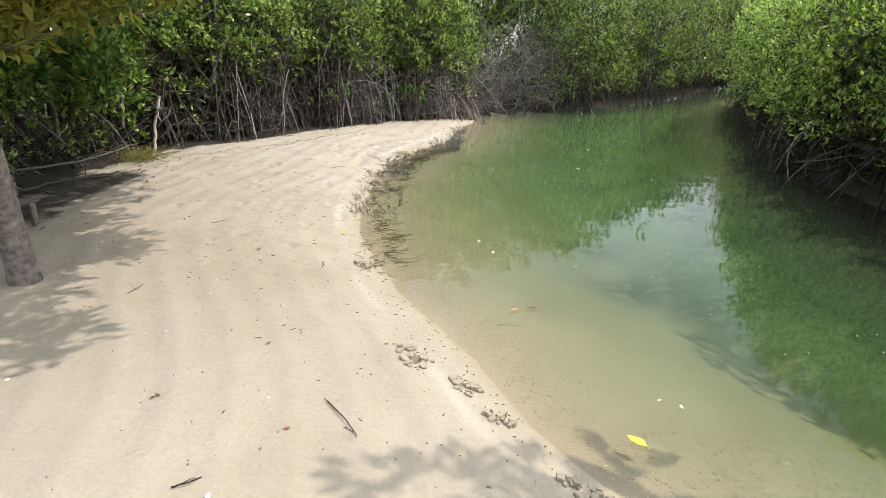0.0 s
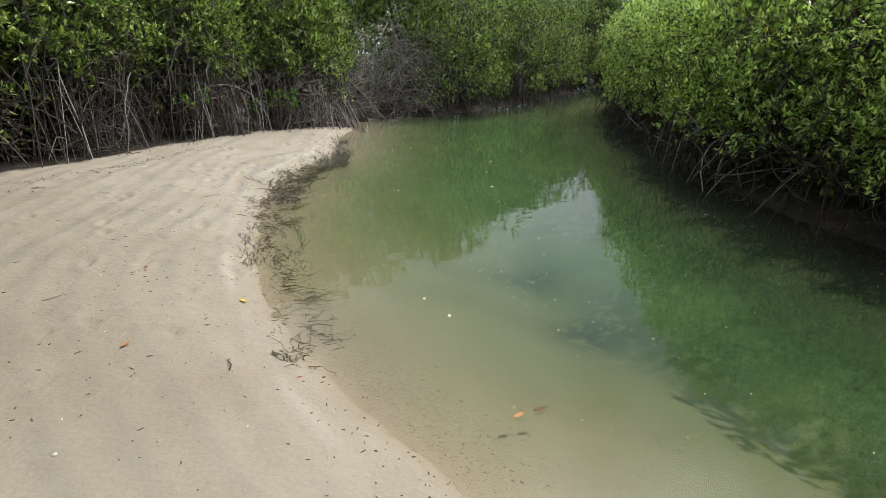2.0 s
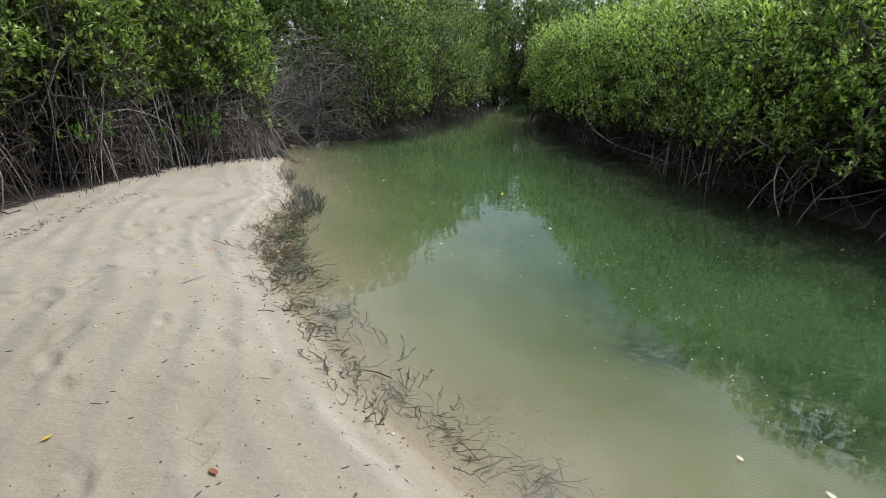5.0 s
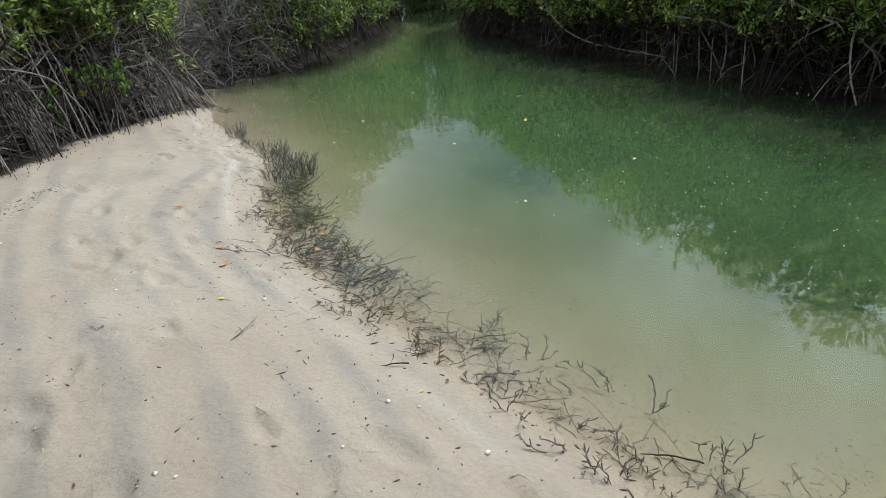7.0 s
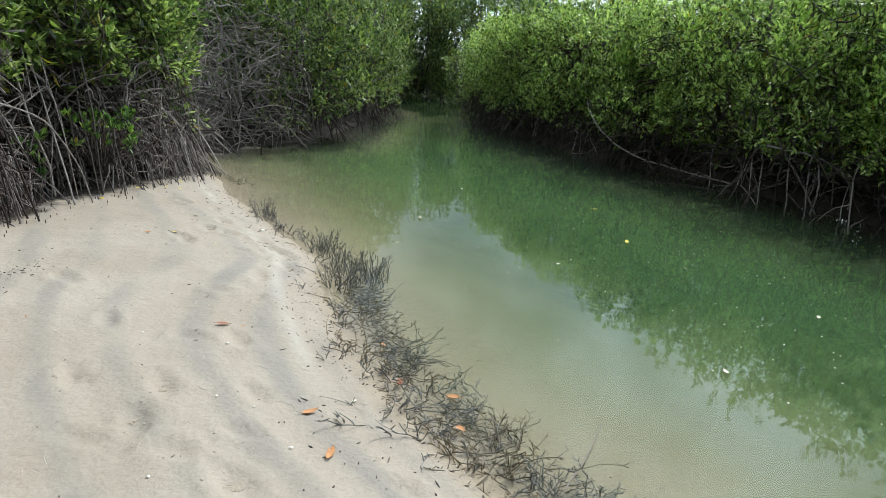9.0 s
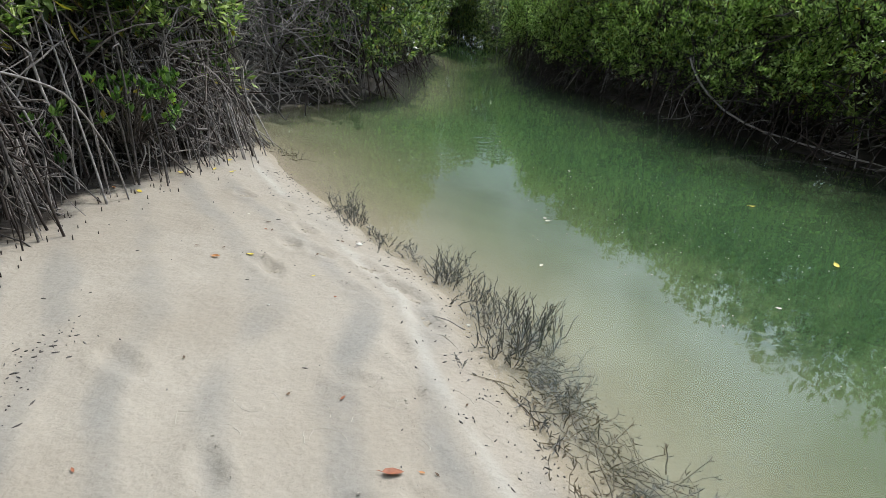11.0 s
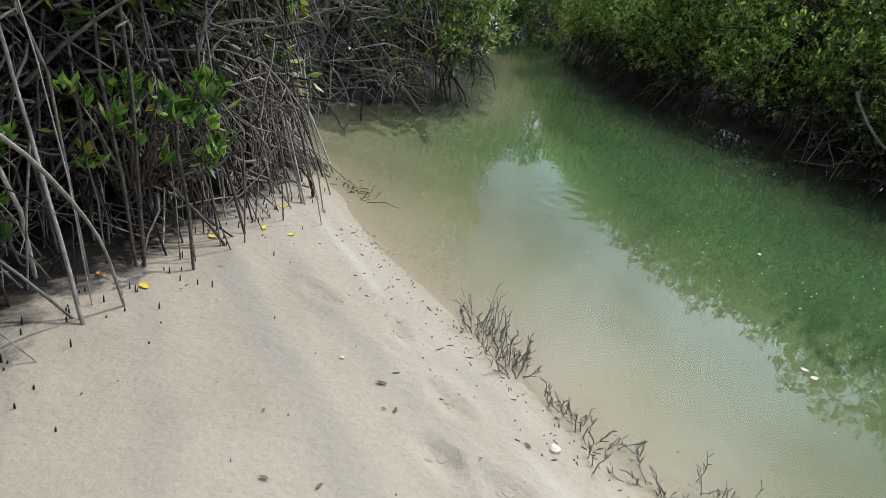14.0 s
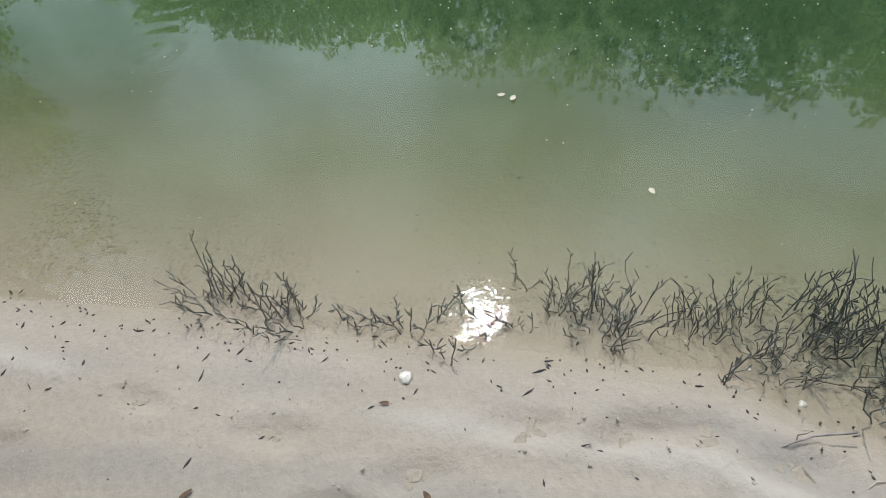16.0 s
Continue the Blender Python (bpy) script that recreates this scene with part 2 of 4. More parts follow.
def tube(out, pts, radii, sides=5):
    """A tapered tube along pts, closed at its end."""
    p = np.asarray(pts, float)
    r = np.broadcast_to(np.asarray(radii, float), (len(p),))
    d = np.gradient(p, axis=0)
    d /= np.linalg.norm(d, axis=1, keepdims=True) + 1e-9
    ref = np.where(np.abs(d[:, 2:3]) > 0.9, np.array([[1.0, 0, 0]]), np.array([[0, 0, 1.0]]))
    a = np.cross(d, ref)
    a /= np.linalg.norm(a, axis=1, keepdims=True) + 1e-9
    b = np.cross(d, a)
    w = np.arange(sides) * 2 * np.pi / sides
    ring = p[:, None] + r[:, None, None] * (np.cos(w)[None, :, None] * a[:, None] + np.sin(w)[None, :, None] * b[:, None])
    i = np.arange(len(p) - 1)[:, None] * sides
    j, k = np.arange(sides)[None], (np.arange(sides)[None] + 1) % sides
    q = np.stack([i + j, i + k, i + sides + k, i + sides + j], -1).reshape(-1, 4)
    out.put(ring.reshape(-1, 3), q)


def bend(a, b, sag, rng, n=7, wob=0.03):
    """A wobbling curve from a to b, raised by sag in its middle."""
    s = np.linspace(0, 1, n)[:, None]
    p = np.asarray(a) * (1 - s) + np.asarray(b) * s
    p[:, 2] += sag * 4 * (s * (1 - s))[:, 0]
    off = np.cumsum(rng.normal(0, wob, (n, 3)), axis=0)
    return p + off * np.sin(np.pi * s)


def leaves(out, centre, axis, size, rng, wide=0.4, fold=0.12, simple=False):
    """Folded leaves, two quads each, or single quads if simple: centre (n, 3), axis (n, 3), size (n)."""
    n = len(centre)
    d = axis / (np.linalg.norm(axis, axis=1, keepdims=True) + 1e-9)
    up = np.tile([0.0, 0, 1], (n, 1)) + rng.normal(0, 0.35, (n, 3))
    side = np.cross(d, up)
    side /= np.linalg.norm(side, axis=1, keepdims=True) + 1e-9
    nor = np.cross(side, d)
    s = size[:, None]
    base, tip = centre, centre + d * s
    if simple:
        dip = nor * s * fold * 0.5
        left, right = centre + d * s * 0.5 - side * s * wide / 2 - dip, centre + d * s * 0.5 + side * s * wide / 2 - dip
        out.put(np.stack([base, right, tip, left], 1).reshape(-1, 3), np.arange(n * 4).reshape(-1, 4))
        return
    mid = centre + d * s * 0.55 - nor * s * fold
    left, right = centre + d * s * 0.55 - side * s * wide / 2, centre + d * s * 0.55 + side * s * wide / 2
    v = np.stack([base, right, tip, left, mid], 1).reshape(-1, 3)
    i = np.arange(n)[:, None] * 5
    out.put(v, np.concatenate([i + [[0, 1, 2, 4]], i + [[0, 4, 2, 3]]]))


def rosettes(out, where, outward, rng, per=7, size=0.09, wide=0.42, spread=0.9, simple=False):
    """Whorls of leaves at the twig ends."""
    n = len(where)
    c = np.repeat(where, per, axis=0) + rng.normal(0, size * 0.25, (n * per, 3))
    o = np.repeat(outward / (np.linalg.norm(outward, axis=1, keepdims=True) + 1e-9), per, axis=0)
    ax = o + rng.normal(0, spread, (n * per, 3)) * 0.7 + [0, 0, 0.25]
    leaves(out, c, ax, size * rng.uniform(0.65, 1.25, n * per), rng, wide, simple=simple)


# ---- plan ----
SHORE = [(2.4, -8), (1.9, -2), (1.5, 0.5), (1.0, 1.6), (0.5, 2.4), (0.2, 3.2), (0.0, 3.6), (-0.2, 4.05), (-0.4, 4.7), (-0.6, 5.5), (-0.72, 6.4), (-0.7, 7.2), (-0.66, 8.0),
         (-0.64, 8.7), (-0.56, 9.3), (-0.38, 9.9), (-0.08, 10.6), (0.28, 11.2), (0.44, 12.0), (0.6, 12.9), (0.8, 13.7), (1.0, 14.5), (1.15, 15.2), (1.1, 16.2)]
FAR_BANK = [(2.8, 17.0), (4.4, 17.3), (6.2, 18.9), (8.7, 21.0), (11.0, 23.8), (14, 28), (18, 32)]
RIGHT_BANK = [(4.7, -8), (4.5, 0), (4.45, 4.6), (4.6, 6.0), (4.85, 7.2), (5.3, 8.5), (6.05, 10.0), (6.55, 11.6), (7.25, 13.4), (8.7, 16.4), (9.9, 17.8), (13.4, 21.0), (17, 24), (21, 29)]
CREEK = np.array(SHORE + FAR_BANK + RIGHT_BANK[::-1], float)


_foot = random.Random(4)
FOOTPRINTS = [(0.11, 11.76, 1.5, 1.0), (0.08, 11.32, 1.4, 1.0), (-0.02, 12.06, 1.7, 0.9), (0.12, 12.46, 1.5, 0.9), (0.25, 12.9, 1.2, 0.8), (0.08, 11.49, 1.8, 0.8), (-0.39, 11.97, 1.3, 1.0),
              (-0.11, 12.27, 1.6, 0.9), (-0.02, 11.12, 1.5, 1.1), (0.11, 13.3, 1.6, 0.9), (-1.47, 9.75, 1.4, 0.9), (-1.3, 9.95, 1.4, 0.9), (-1.35, 9.2, 1.7, 1.0)]
FOOTPRINTS += [(-0.75 - _foot.uniform(0.0, 1.5) + 0.25 * max(0, k - 10) * 0.35, 5.6 + 0.3 * k + _foot.uniform(-0.2, 0.2), _foot.uniform(1.1, 2.0), _foot.uniform(0.7, 1.05)) for k in range(22)]
FOOTPRINTS += [(-1.0 - _foot.uniform(0.0, 2.0) + 0.12 * max(0, k - 14), 4.4 + 0.24 * k + _foot.uniform(-0.2, 0.2), _foot.uniform(0.6, 2.5), _foot.uniform(0.5, 0.9)) for k in range(32)]


def shore_distance(x, y):
    """Metres from the water's edge: positive on land."""
    p = np.stack([x, y], -1)
    best, inside = np.full(x.shape, 1e9), np.zeros(x.shape, bool)
    for a, b in zip(CREEK, np.roll(CREEK, -1, axis=0)):
        e = b - a
        t = np.clip(((p - a) @ e) / (e @ e), 0, 1)
        best = np.minimum(best, np.linalg.norm(p - a - t[..., None] * e, axis=-1))
        cross = ((a[1] > y) != (b[1] > y)) & (x < (b[0] - a[0]) * (y - a[1]) / (b[1] - a[1] + 1e-12) + a[0])
        inside ^= cross
    return np.where(inside, -best, best)


def lattice(x, y, seed=0):
    """Smooth value noise, about -1 to 1."""
    xi, yi = np.floor(x), np.floor(y)
    fx, fy = x - xi, y - yi
    fx, fy = fx * fx * (3 - 2 * fx), fy * fy * (3 - 2 * fy)

    def h(i, j):
        s = np.sin(i * 127.1 + j * 311.7 + seed * 74.7) * 43758.5453
        return (s - np.floor(s)) * 2 - 1

    return (h(xi, yi) * (1 - fx) + h(xi + 1, yi) * fx) * (1 - fy) + (h(xi, yi + 1) * (1 - fx) + h(xi + 1, yi + 1) * fx) * fy


THICKET = np.array([(-9, 4.0), (-5.0, 5.6), (-4.4, 6.8), (-4.3, 8.0), (-4.1, 9.6), (-3.1, 10.6), (-2.3, 11.8), (-1.4, 12.75), (-0.75, 13.5), (0.1, 14.05), (0.8, 14.55), (1.2, 15.0)])


def thicket_depth(x, y):
    """How far (x, y) lies behind the front of the thicket on the sand's side."""
    best = np.full(x.shape, 1e9)
    p = np.stack([x, y], -1)
    sign = np.zeros(x.shape)
    for a, b in zip(THICKET[:-1], THICKET[1:]):
        e = b - a
        t = np.clip(((p - a) @ e) / (e @ e), 0, 1)
        d = np.linalg.norm(p - a - t[..., None] * e, axis=-1)
        side = e[0] * (p[..., 1] - a[1]) - e[1] * (p[..., 0] - a[0])
        near = d < best
        best, sign = np.where(near, d, best), np.where(near, np.sign(side), sign)
    return best * sign


def ground_height(x, y, relief=True):
    x, y = np.asarray(x, float), np.asarray(y, float)
    d = shore_distance(x, y)
    land = np.clip(d, 0, None)
    wet = np.clip(-d, 0, None)
    z = 0.15 * (1 - np.exp(-land / 0.6)) + 0.018 * np.minimum(land, 6)
    z -= 0.14 * wet / (0.45 + wet) + 1.0 * (1 - np.exp(-((wet / 2.7) ** 2)))
    if relief:
        dry = np.clip(land / 0.5, 0, 1)
        # drifts that follow the shore, and trodden hollows
        swing = lattice(x * 0.7, y * 0.35, 3)
        z += dry * 0.003 * np.sin((d + 0.3 * swing) * 2 * np.pi / 0.3)
        z += dry * 0.011 * lattice(x * 4.4 + 0.6 * y, y * 3.7, 17) * np.clip((y - 5.5) / 2, 0, 1) * np.clip((13 - y) / 1.5, 0, 1)
        z += dry * (0.009 * lattice(x * 2.6, y * 2.1, 1) + 0.004 * lattice(x * 7.3 + y, y * 5.5 - x, 2) + 0.0022 * lattice(x * 15, y * 15, 5))
        z += 0.008 * np.exp(-(((d - 0.27 - 0.05 * swing) / 0.045) ** 2)) * np.clip(0.5 + lattice(x * 3, y * 3, 21), 0, 1)
        for fx, fy, fa, fs in FOOTPRINTS:
            c, n = math.cos(fa), math.sin(fa)
            u, v = ((x - fx) * c + (y - fy) * n) / (0.13 * fs), (-(x - fx) * n + (y - fy) * c) / (0.055 * fs)
            r = np.sqrt(u * u + v * v)
            near = r < 2.2
            z = z + np.where(near, -0.018 * np.exp(-(r**4)) + 0.011 * np.exp(-(((r - 1.35) / 0.3) ** 2)) * (1 + 0.7 * lattice(x * 40, y * 40, 6)), 0)
        z += 0.012 * np.clip(1 - np.abs(d - 0.05) / 0.35, 0, 1) * lattice(x * 5, y * 5, 8)
        z += 0.05 * np.clip(wet, 0, 1) * lattice(x * 1.2, y * 1.2, 4)
    return z


def height_at(x, y):
    return float(ground_height(np.array([x]), np.array([y]))[0])


def axis_lines(lo, hi, step, reach, grow=1.22):
    inner = np.arange(lo, hi + step / 2, step)
    out, s, left = [], step, []
    v = hi
    while v < reach:
        s *= grow
        v += s
        out.append(v)
    v, s = lo, step
    while v > -reach:
        s *= grow
        v -= s
        left.append(v)
    return np.array(left[::-1] + list(inner) + out)


def build_ground():
    xs, ys = axis_lines(-4.4, 1.6, 0.032, 400), axis_lines(0.8, 15.2, 0.036, 400)
    x, y = np.meshgrid(xs, ys)
    z = ground_height(x, y)
    far = np.hypot(x, y - 10)
    z = np.where(far > 40, np.maximum(z, 0.2), z)
    nx = len(xs)
    i = (np.arange(len(ys) - 1)[:, None] * nx + np.arange(nx - 1)[None]).ravel()
    q = Quads().put(np.stack([x, y, z], -1), np.stack([i, i + 1, i + nx + 1, i + nx], -1))
    ob = solid("ground", q, GROUND, "pale rippled beach sand running down into a creek bed", "ground", kind="structure")
    d, t = shore_distance(x, y).ravel(), thicket_depth(x, y).ravel()
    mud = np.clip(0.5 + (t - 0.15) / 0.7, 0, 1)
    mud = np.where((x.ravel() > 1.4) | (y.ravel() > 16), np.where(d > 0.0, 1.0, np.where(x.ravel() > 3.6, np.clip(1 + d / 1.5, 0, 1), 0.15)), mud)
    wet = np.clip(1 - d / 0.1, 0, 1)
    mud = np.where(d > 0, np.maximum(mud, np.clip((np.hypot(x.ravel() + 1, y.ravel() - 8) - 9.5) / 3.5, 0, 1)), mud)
    # leaf litter under the tree, in dark mud tones that add to its shade
    litter_and_shade = np.clip((-3.0 - x.ravel()) / 1.3, 0, 0.62) * np.clip((y.ravel() - 2.0) / 1.5, 0, 1) * np.clip((9.0 - y.ravel()) / 1.5, 0, 1)
    mud = np.maximum(mud, litter_and_shade)
    xr, yr = x.ravel(), y.ravel()
    swing = lattice(xr * 0.7, yr * 0.35, 3)
    band = np.sin((d + 0.3 * swing) * 2 * np.pi / 0.3) + 0.55 * lattice(xr * 3.6 + yr, yr * 1.7, 9) + 0.4 * lattice(xr * 9 - yr * 2, yr * 6, 15) - 0.2
    band = np.clip(band, 0, 1) * np.clip(d / 0.3, 0, 1) * np.clip(0.15 + (yr - 5) / 4, 0.28, 0.66) * np.clip((12.6 - yr) / 1.5, 0.7, 1)
    under = np.clip(-d / 0.15, 0, 1) * np.clip(0.55 + 0.8 * lattice(xr * 2.2, yr * 2.2, 12), 0, 1)
    crest = np.exp(-(((d - 0.27 - 0.05 * swing) / 0.04) ** 2)) * np.clip(0.45 + lattice(xr * 3, yr * 3, 21), 0, 1)
    weedbed = np.zeros_like(xr)
    for bx, by, br in ((2.1, 5.4, 0.45), (2.6, 5.8, 0.4), (3.1, 5.9, 0.4), (2.0, 6.8, 0.4), (3.2, 8.1, 0.5), (3.4, 7.2, 0.4), (3.0, 10.2, 0.6), (2.6, 4.6, 0.4)):
        weedbed = np.maximum(weedbed, np.exp(-(((xr - bx) ** 2 + (yr - by) ** 2) / br**2)))
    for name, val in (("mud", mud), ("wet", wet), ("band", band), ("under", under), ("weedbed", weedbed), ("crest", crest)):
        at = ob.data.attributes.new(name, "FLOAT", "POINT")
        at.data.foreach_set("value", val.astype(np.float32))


build_ground()


def build_water():
    xs, ys = axis_lines(-1.6, 9.0, 0.11, 26, 1.15), axis_lines(-2.0, 20, 0.13, 36, 1.15)
    x, y = np.meshgrid(xs, ys)
    nx = len(xs)
    z = np.zeros_like(x)
    i = (np.arange(len(ys) - 1)[:, None] * nx + np.arange(nx - 1)[None]).ravel()
    quad = np.stack([i, i + 1, i + nx + 1, i + nx], -1)
    d = shore_distance(x, y).ravel()
    quad = quad[(d[quad] < 0.5).any(1)]
    q = Quads().put(np.stack([x, y, z], -1), quad)
    me = q.mesh("water", WATER)
    ob = tagged(new("water", me), "calm green murky creek water, clear at its sandy edge", "water", kind="structure")
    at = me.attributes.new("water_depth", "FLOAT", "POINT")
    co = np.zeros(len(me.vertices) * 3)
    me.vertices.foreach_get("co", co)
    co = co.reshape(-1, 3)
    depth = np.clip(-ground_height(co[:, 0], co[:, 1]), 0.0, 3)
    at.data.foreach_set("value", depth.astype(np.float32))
    ob.visible_shadow = False


build_water()

# ---- mangroves ----


def mangrove(seed, tall, wide, low, roots, reach, leaf_mat, label, group, n_leaf=900, root_top=1.3, bark=BARK_GREY, leaf=0.095, tangle=60, name="mangrove_tree", flat=0.8, simple=False, wide_leaf=0.42, root_r=0.014, spread=26, clump=0.34):
    """A mangrove: stems, arching prop roots, bare twigs and a crown of leaf whorls from low to tall."""
    rng = np.random.default_rng(seed)
    tree = thing(name, label, "tree", group)
    tops = []
    for k in range(3):
        a = rng.uniform(0, 2 * np.pi)
        foot = np.array([0.25 * np.cos(a), 0.25 * np.sin(a), root_top * rng.uniform(0.4, 0.7)])
        top = np.array([wide * 0.55 * np.cos(a), wide * 0.55 * np.sin(a), tall * rng.uniform(0.7, 0.92)])
        q = Quads()
        pts = bend(foot, top, 0.1, rng, 9, 0.05)
        tube(q, pts, np.linspace(0.032, 0.01, 9), 6)
        part("trunk", q, bark, tree)
        tops.append(pts)
    for k in range(roots):
        a = rng.uniform(0, 2 * np.pi)
        stem = tops[rng.integers(3)]
        start = stem[rng.integers(0, 4)] + rng.normal(0, 0.05, 3)
        start[:2] += rng.normal(0, 0.3 * reach, 2)
        start[2] = root_top * rng.uniform(0.4, 1.4)
        straight = rng.random() < 0.28
        r = reach * rng.uniform(0.45, 1.1)
        end = np.array([r * np.cos(a), r * np.sin(a), -0.12])
        s = np.linspace(0, 1, 8)
        out = s ** (rng.uniform(0.85, 1.1) if straight else rng.uniform(0.55, 1.0))
        drop = s ** (rng.uniform(1.0, 1.5) if straight else rng.uniform(1.7, 3.6))
        pts = np.stack([start[0] + (end[0] - start[0]) * out, start[1] + (end[1] - start[1]) * out, start[2] + (end[2] - start[2]) * drop], 1)
        pts += np.cumsum(rng.normal(0, 0.03, (8, 3)), axis=0) * np.sin(np.pi * s)[:, None]
        q = Quads()
        tube(q, pts, np.linspace(1.1, 0.75, 8) * root_r * rng.uniform(0.6, 1.45), 5)
        if rng.random() < 0.5:
            k0 = rng.integers(3, 6)
            b = rng.uniform(0, 2 * np.pi)
            tube(q, bend(pts[k0], [pts[k0][0] + 0.25 * np.cos(b), pts[k0][1] + 0.25 * np.sin(b), -0.12], 0.05, rng, 5, 0.012), 0.6 * root_r, 4)
        shade = rng.random()
        part("prop_root", q, BARK_BROWN_SHADE if shade < 0.38 else BARK_PALE if shade > 0.82 and bark is BARK_GREY else bark, tree)
    q = Quads()
    for k in range(tangle):
        a, r = rng.uniform(0, 2 * np.pi), 0.8 * wide * np.sqrt(rng.uniform(0, 1))
        p = np.array([r * np.cos(a), r * np.sin(a), tall * 0.85 * rng.uniform(0.1, 1) ** 1.4])
        e = p + np.array([rng.normal(0, 0.62), rng.normal(0, 0.62), rng.uniform(-0.65, 0.5)])
        e[2] = max(e[2], -0.05)
        e[:2] *= min(1.0, 0.9 * wide / (np.hypot(e[0], e[1]) + 1e-6))
        tube(q, bend(p, e, rng.uniform(-0.1, 0.15), rng, 6, 0.03), np.linspace(0.0075, 0.0035, 6) * rng.uniform(0.6, 1.5), 4)
        if k == tangle // 2:
            part("twig_tangle", q, bark, tree, "tangle of bare crossing twigs", kind="stuff")
            q = Quads()
    # the rest in darkened bark, giving the thicket's inside its shade by colour
    part("twig_tangle", q, TWIG_GREY if bark is TWIG_GREY else BARK_BROWN_SHADE, tree, "tangle of bare crossing twigs", kind="stuff")
    if n_leaf:
        q = Quads()
        lumps = spread
        la = rng.uniform(0, 2 * np.pi, lumps)
        lz = low + (tall - low) * rng.uniform(0.05, 0.95, lumps)
        lr = wide * flat * (0.55 + 0.45 * np.sqrt(rng.uniform(0, 1, lumps))) * np.sqrt(np.clip(1.15 - np.abs((lz - low) / (tall - low) - 0.45) ** 2 * 2, 0.15, 1))
        cent = np.stack([lr * np.cos(la), lr * np.sin(la), lz], 1)
        pick = rng.integers(0, lumps, n_leaf)
        dirn = rng.normal(0, 1, (n_leaf, 3))
        dirn /= np.linalg.norm(dirn, axis=1, keepdims=True)
        rad = (wide * clump) * rng.uniform(0.35, 1.05, n_leaf)
        pos = cent[pick] + dirn * rad[:, None] * [1, 1, 0.85]
        keep = (pos[:, 2] > low - 0.35)
        rosettes(q, pos[keep], (dirn + [0, 0, 0.4] + cent[pick] * [0.3, 0.3, 0])[keep], rng, 7, leaf, wide_leaf, simple=simple)
        part("crown", q, leaf_mat, tree, "leathery leaves in whorls at the twig ends", smooth=False)
    return tree


def along(line, step, rng, back, jitter=0.2):
    """Places set back from a line, on its left as it runs, about step apart."""
    pts = np.array(line, float)
    seg = np.linalg.norm(np.diff(pts, axis=0), axis=1)
    s = np.r_[0, np.cumsum(seg)]
    out = []
    for v in np.arange(step / 2, s[-1], step):
        p = np.array([np.interp(v, s, pts[:, 0]), np.interp(v, s, pts[:, 1])])
        e = np.array([np.interp(v + 0.3, s, pts[:, 0]), np.interp(v + 0.3, s, pts[:, 1])]) - np.array([np.interp(v - 0.3, s, pts[:, 0]), np.interp(v - 0.3, s, pts[:, 1])])
        e /= np.linalg.norm(e) + 1e-9
        out.append(p + back * np.array([-e[1], e[0]]) + rng.normal(0, jitter, 2))
    return out


def plant(kinds, places, rng, lo=0.9, hi=1.12, sink=0.0):
    for n, p in enumerate(places):
        k = kinds[n % len(kinds)]
        s = rng.uniform(lo, hi)
        z = max(height_at(*p), -0.45) - sink
        ob = copy_thing(k, pose(p[0], p[1], z, 0, 0, rng.uniform(0, 360)))
        ob.scale = (s, s, s)


def discard(ob):
    for o in (*ob.children_recursive, ob):
        bpy.data.objects.remove(o)


rng = np.random.default_rng(5)
front = THICKET[4:]
left_kinds = [mangrove(11 + k, 2.9, 0.85, 1.2, 36, 0.78, LEAF_RED, "red mangrove on grey arching prop roots at the sand's edge", "mangroves behind the beach", 520, 1.35, leaf=0.092, tangle=260, root_r=0.0078, spread=40, clump=0.3) for k in range(3)]
# second row in the darkened bark, so the gaps between roots look shaded
fill_kinds = [mangrove(21 + k, 3.3, 1.1, 0.3, 24, 0.95, LEAF_SHADED, "dense low mangrove among the thicket's roots", "mangroves behind the beach", 480, 1.3, leaf=0.12, simple=True, tangle=170, bark=BARK_BROWN_SHADE, root_r=0.012) for k in range(2)]
plant(left_kinds, along(front, 0.8, rng, 0.85, 0.12), rng, 0.9, 1.1)
near_kinds = [mangrove(71 + k, 2.7, 0.85, 1.2, 50, 0.95, LEAF_RED, "mangrove on a tangle of pale grey prop roots", "mangroves behind the beach", 680, 1.2, TWIG_GREY, leaf=0.09, tangle=260, root_r=0.006, spread=40, clump=0.3) for k in range(2)]
plant(near_kinds, along(front[3:], 0.66, rng, 0.74, 0.08), rng, 0.82, 0.95)
plant(fill_kinds, along(front, 0.8, rng, 1.55, 0.15), rng, 1.0, 1.2)
plant(fill_kinds, along(front, 1.0, rng, 2.5, 0.2), rng, 0.9, 1.1)
back_kinds = [mangrove(31 + k, 4.6, 1.7, 0.4, 8, 1.2, LEAF_SHADED if k else LEAF_GREY, "tall mangrove with a dense dark green crown", "tall mangroves in the background", 620, 1.6, leaf=0.16, simple=True, tangle=26) for k in range(2)]
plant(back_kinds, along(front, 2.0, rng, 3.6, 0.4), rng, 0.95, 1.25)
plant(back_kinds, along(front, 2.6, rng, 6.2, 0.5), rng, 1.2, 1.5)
bush = mangrove(41, 3.4, 1.35, 0.2, 14, 1.0, LEAF_SHADED, "mangrove bush with leaves hanging down to the water", "mangroves on the far bank", 800, 0.9, tangle=70, leaf=0.1, simple=True, spread=50, clump=0.26)
bare = mangrove(42, 2.6, 1.2, 0.5, 14, 1.0, LEAF_GREY, "half-bare grey mangrove bush over the water", "mangroves on the far bank", 110, 0.9, tangle=420, bark=TWIG_GREY)
far_line = [(1.2, 15.6), (2.4, 16.6), (4.4, 16.6), (6.2, 18.2), (8.7, 20.3), (11, 23), (14, 27)]
spots = along(far_line, 1.35, rng, 0.9, 0.12)
plant([bare], spots[:2], rng)
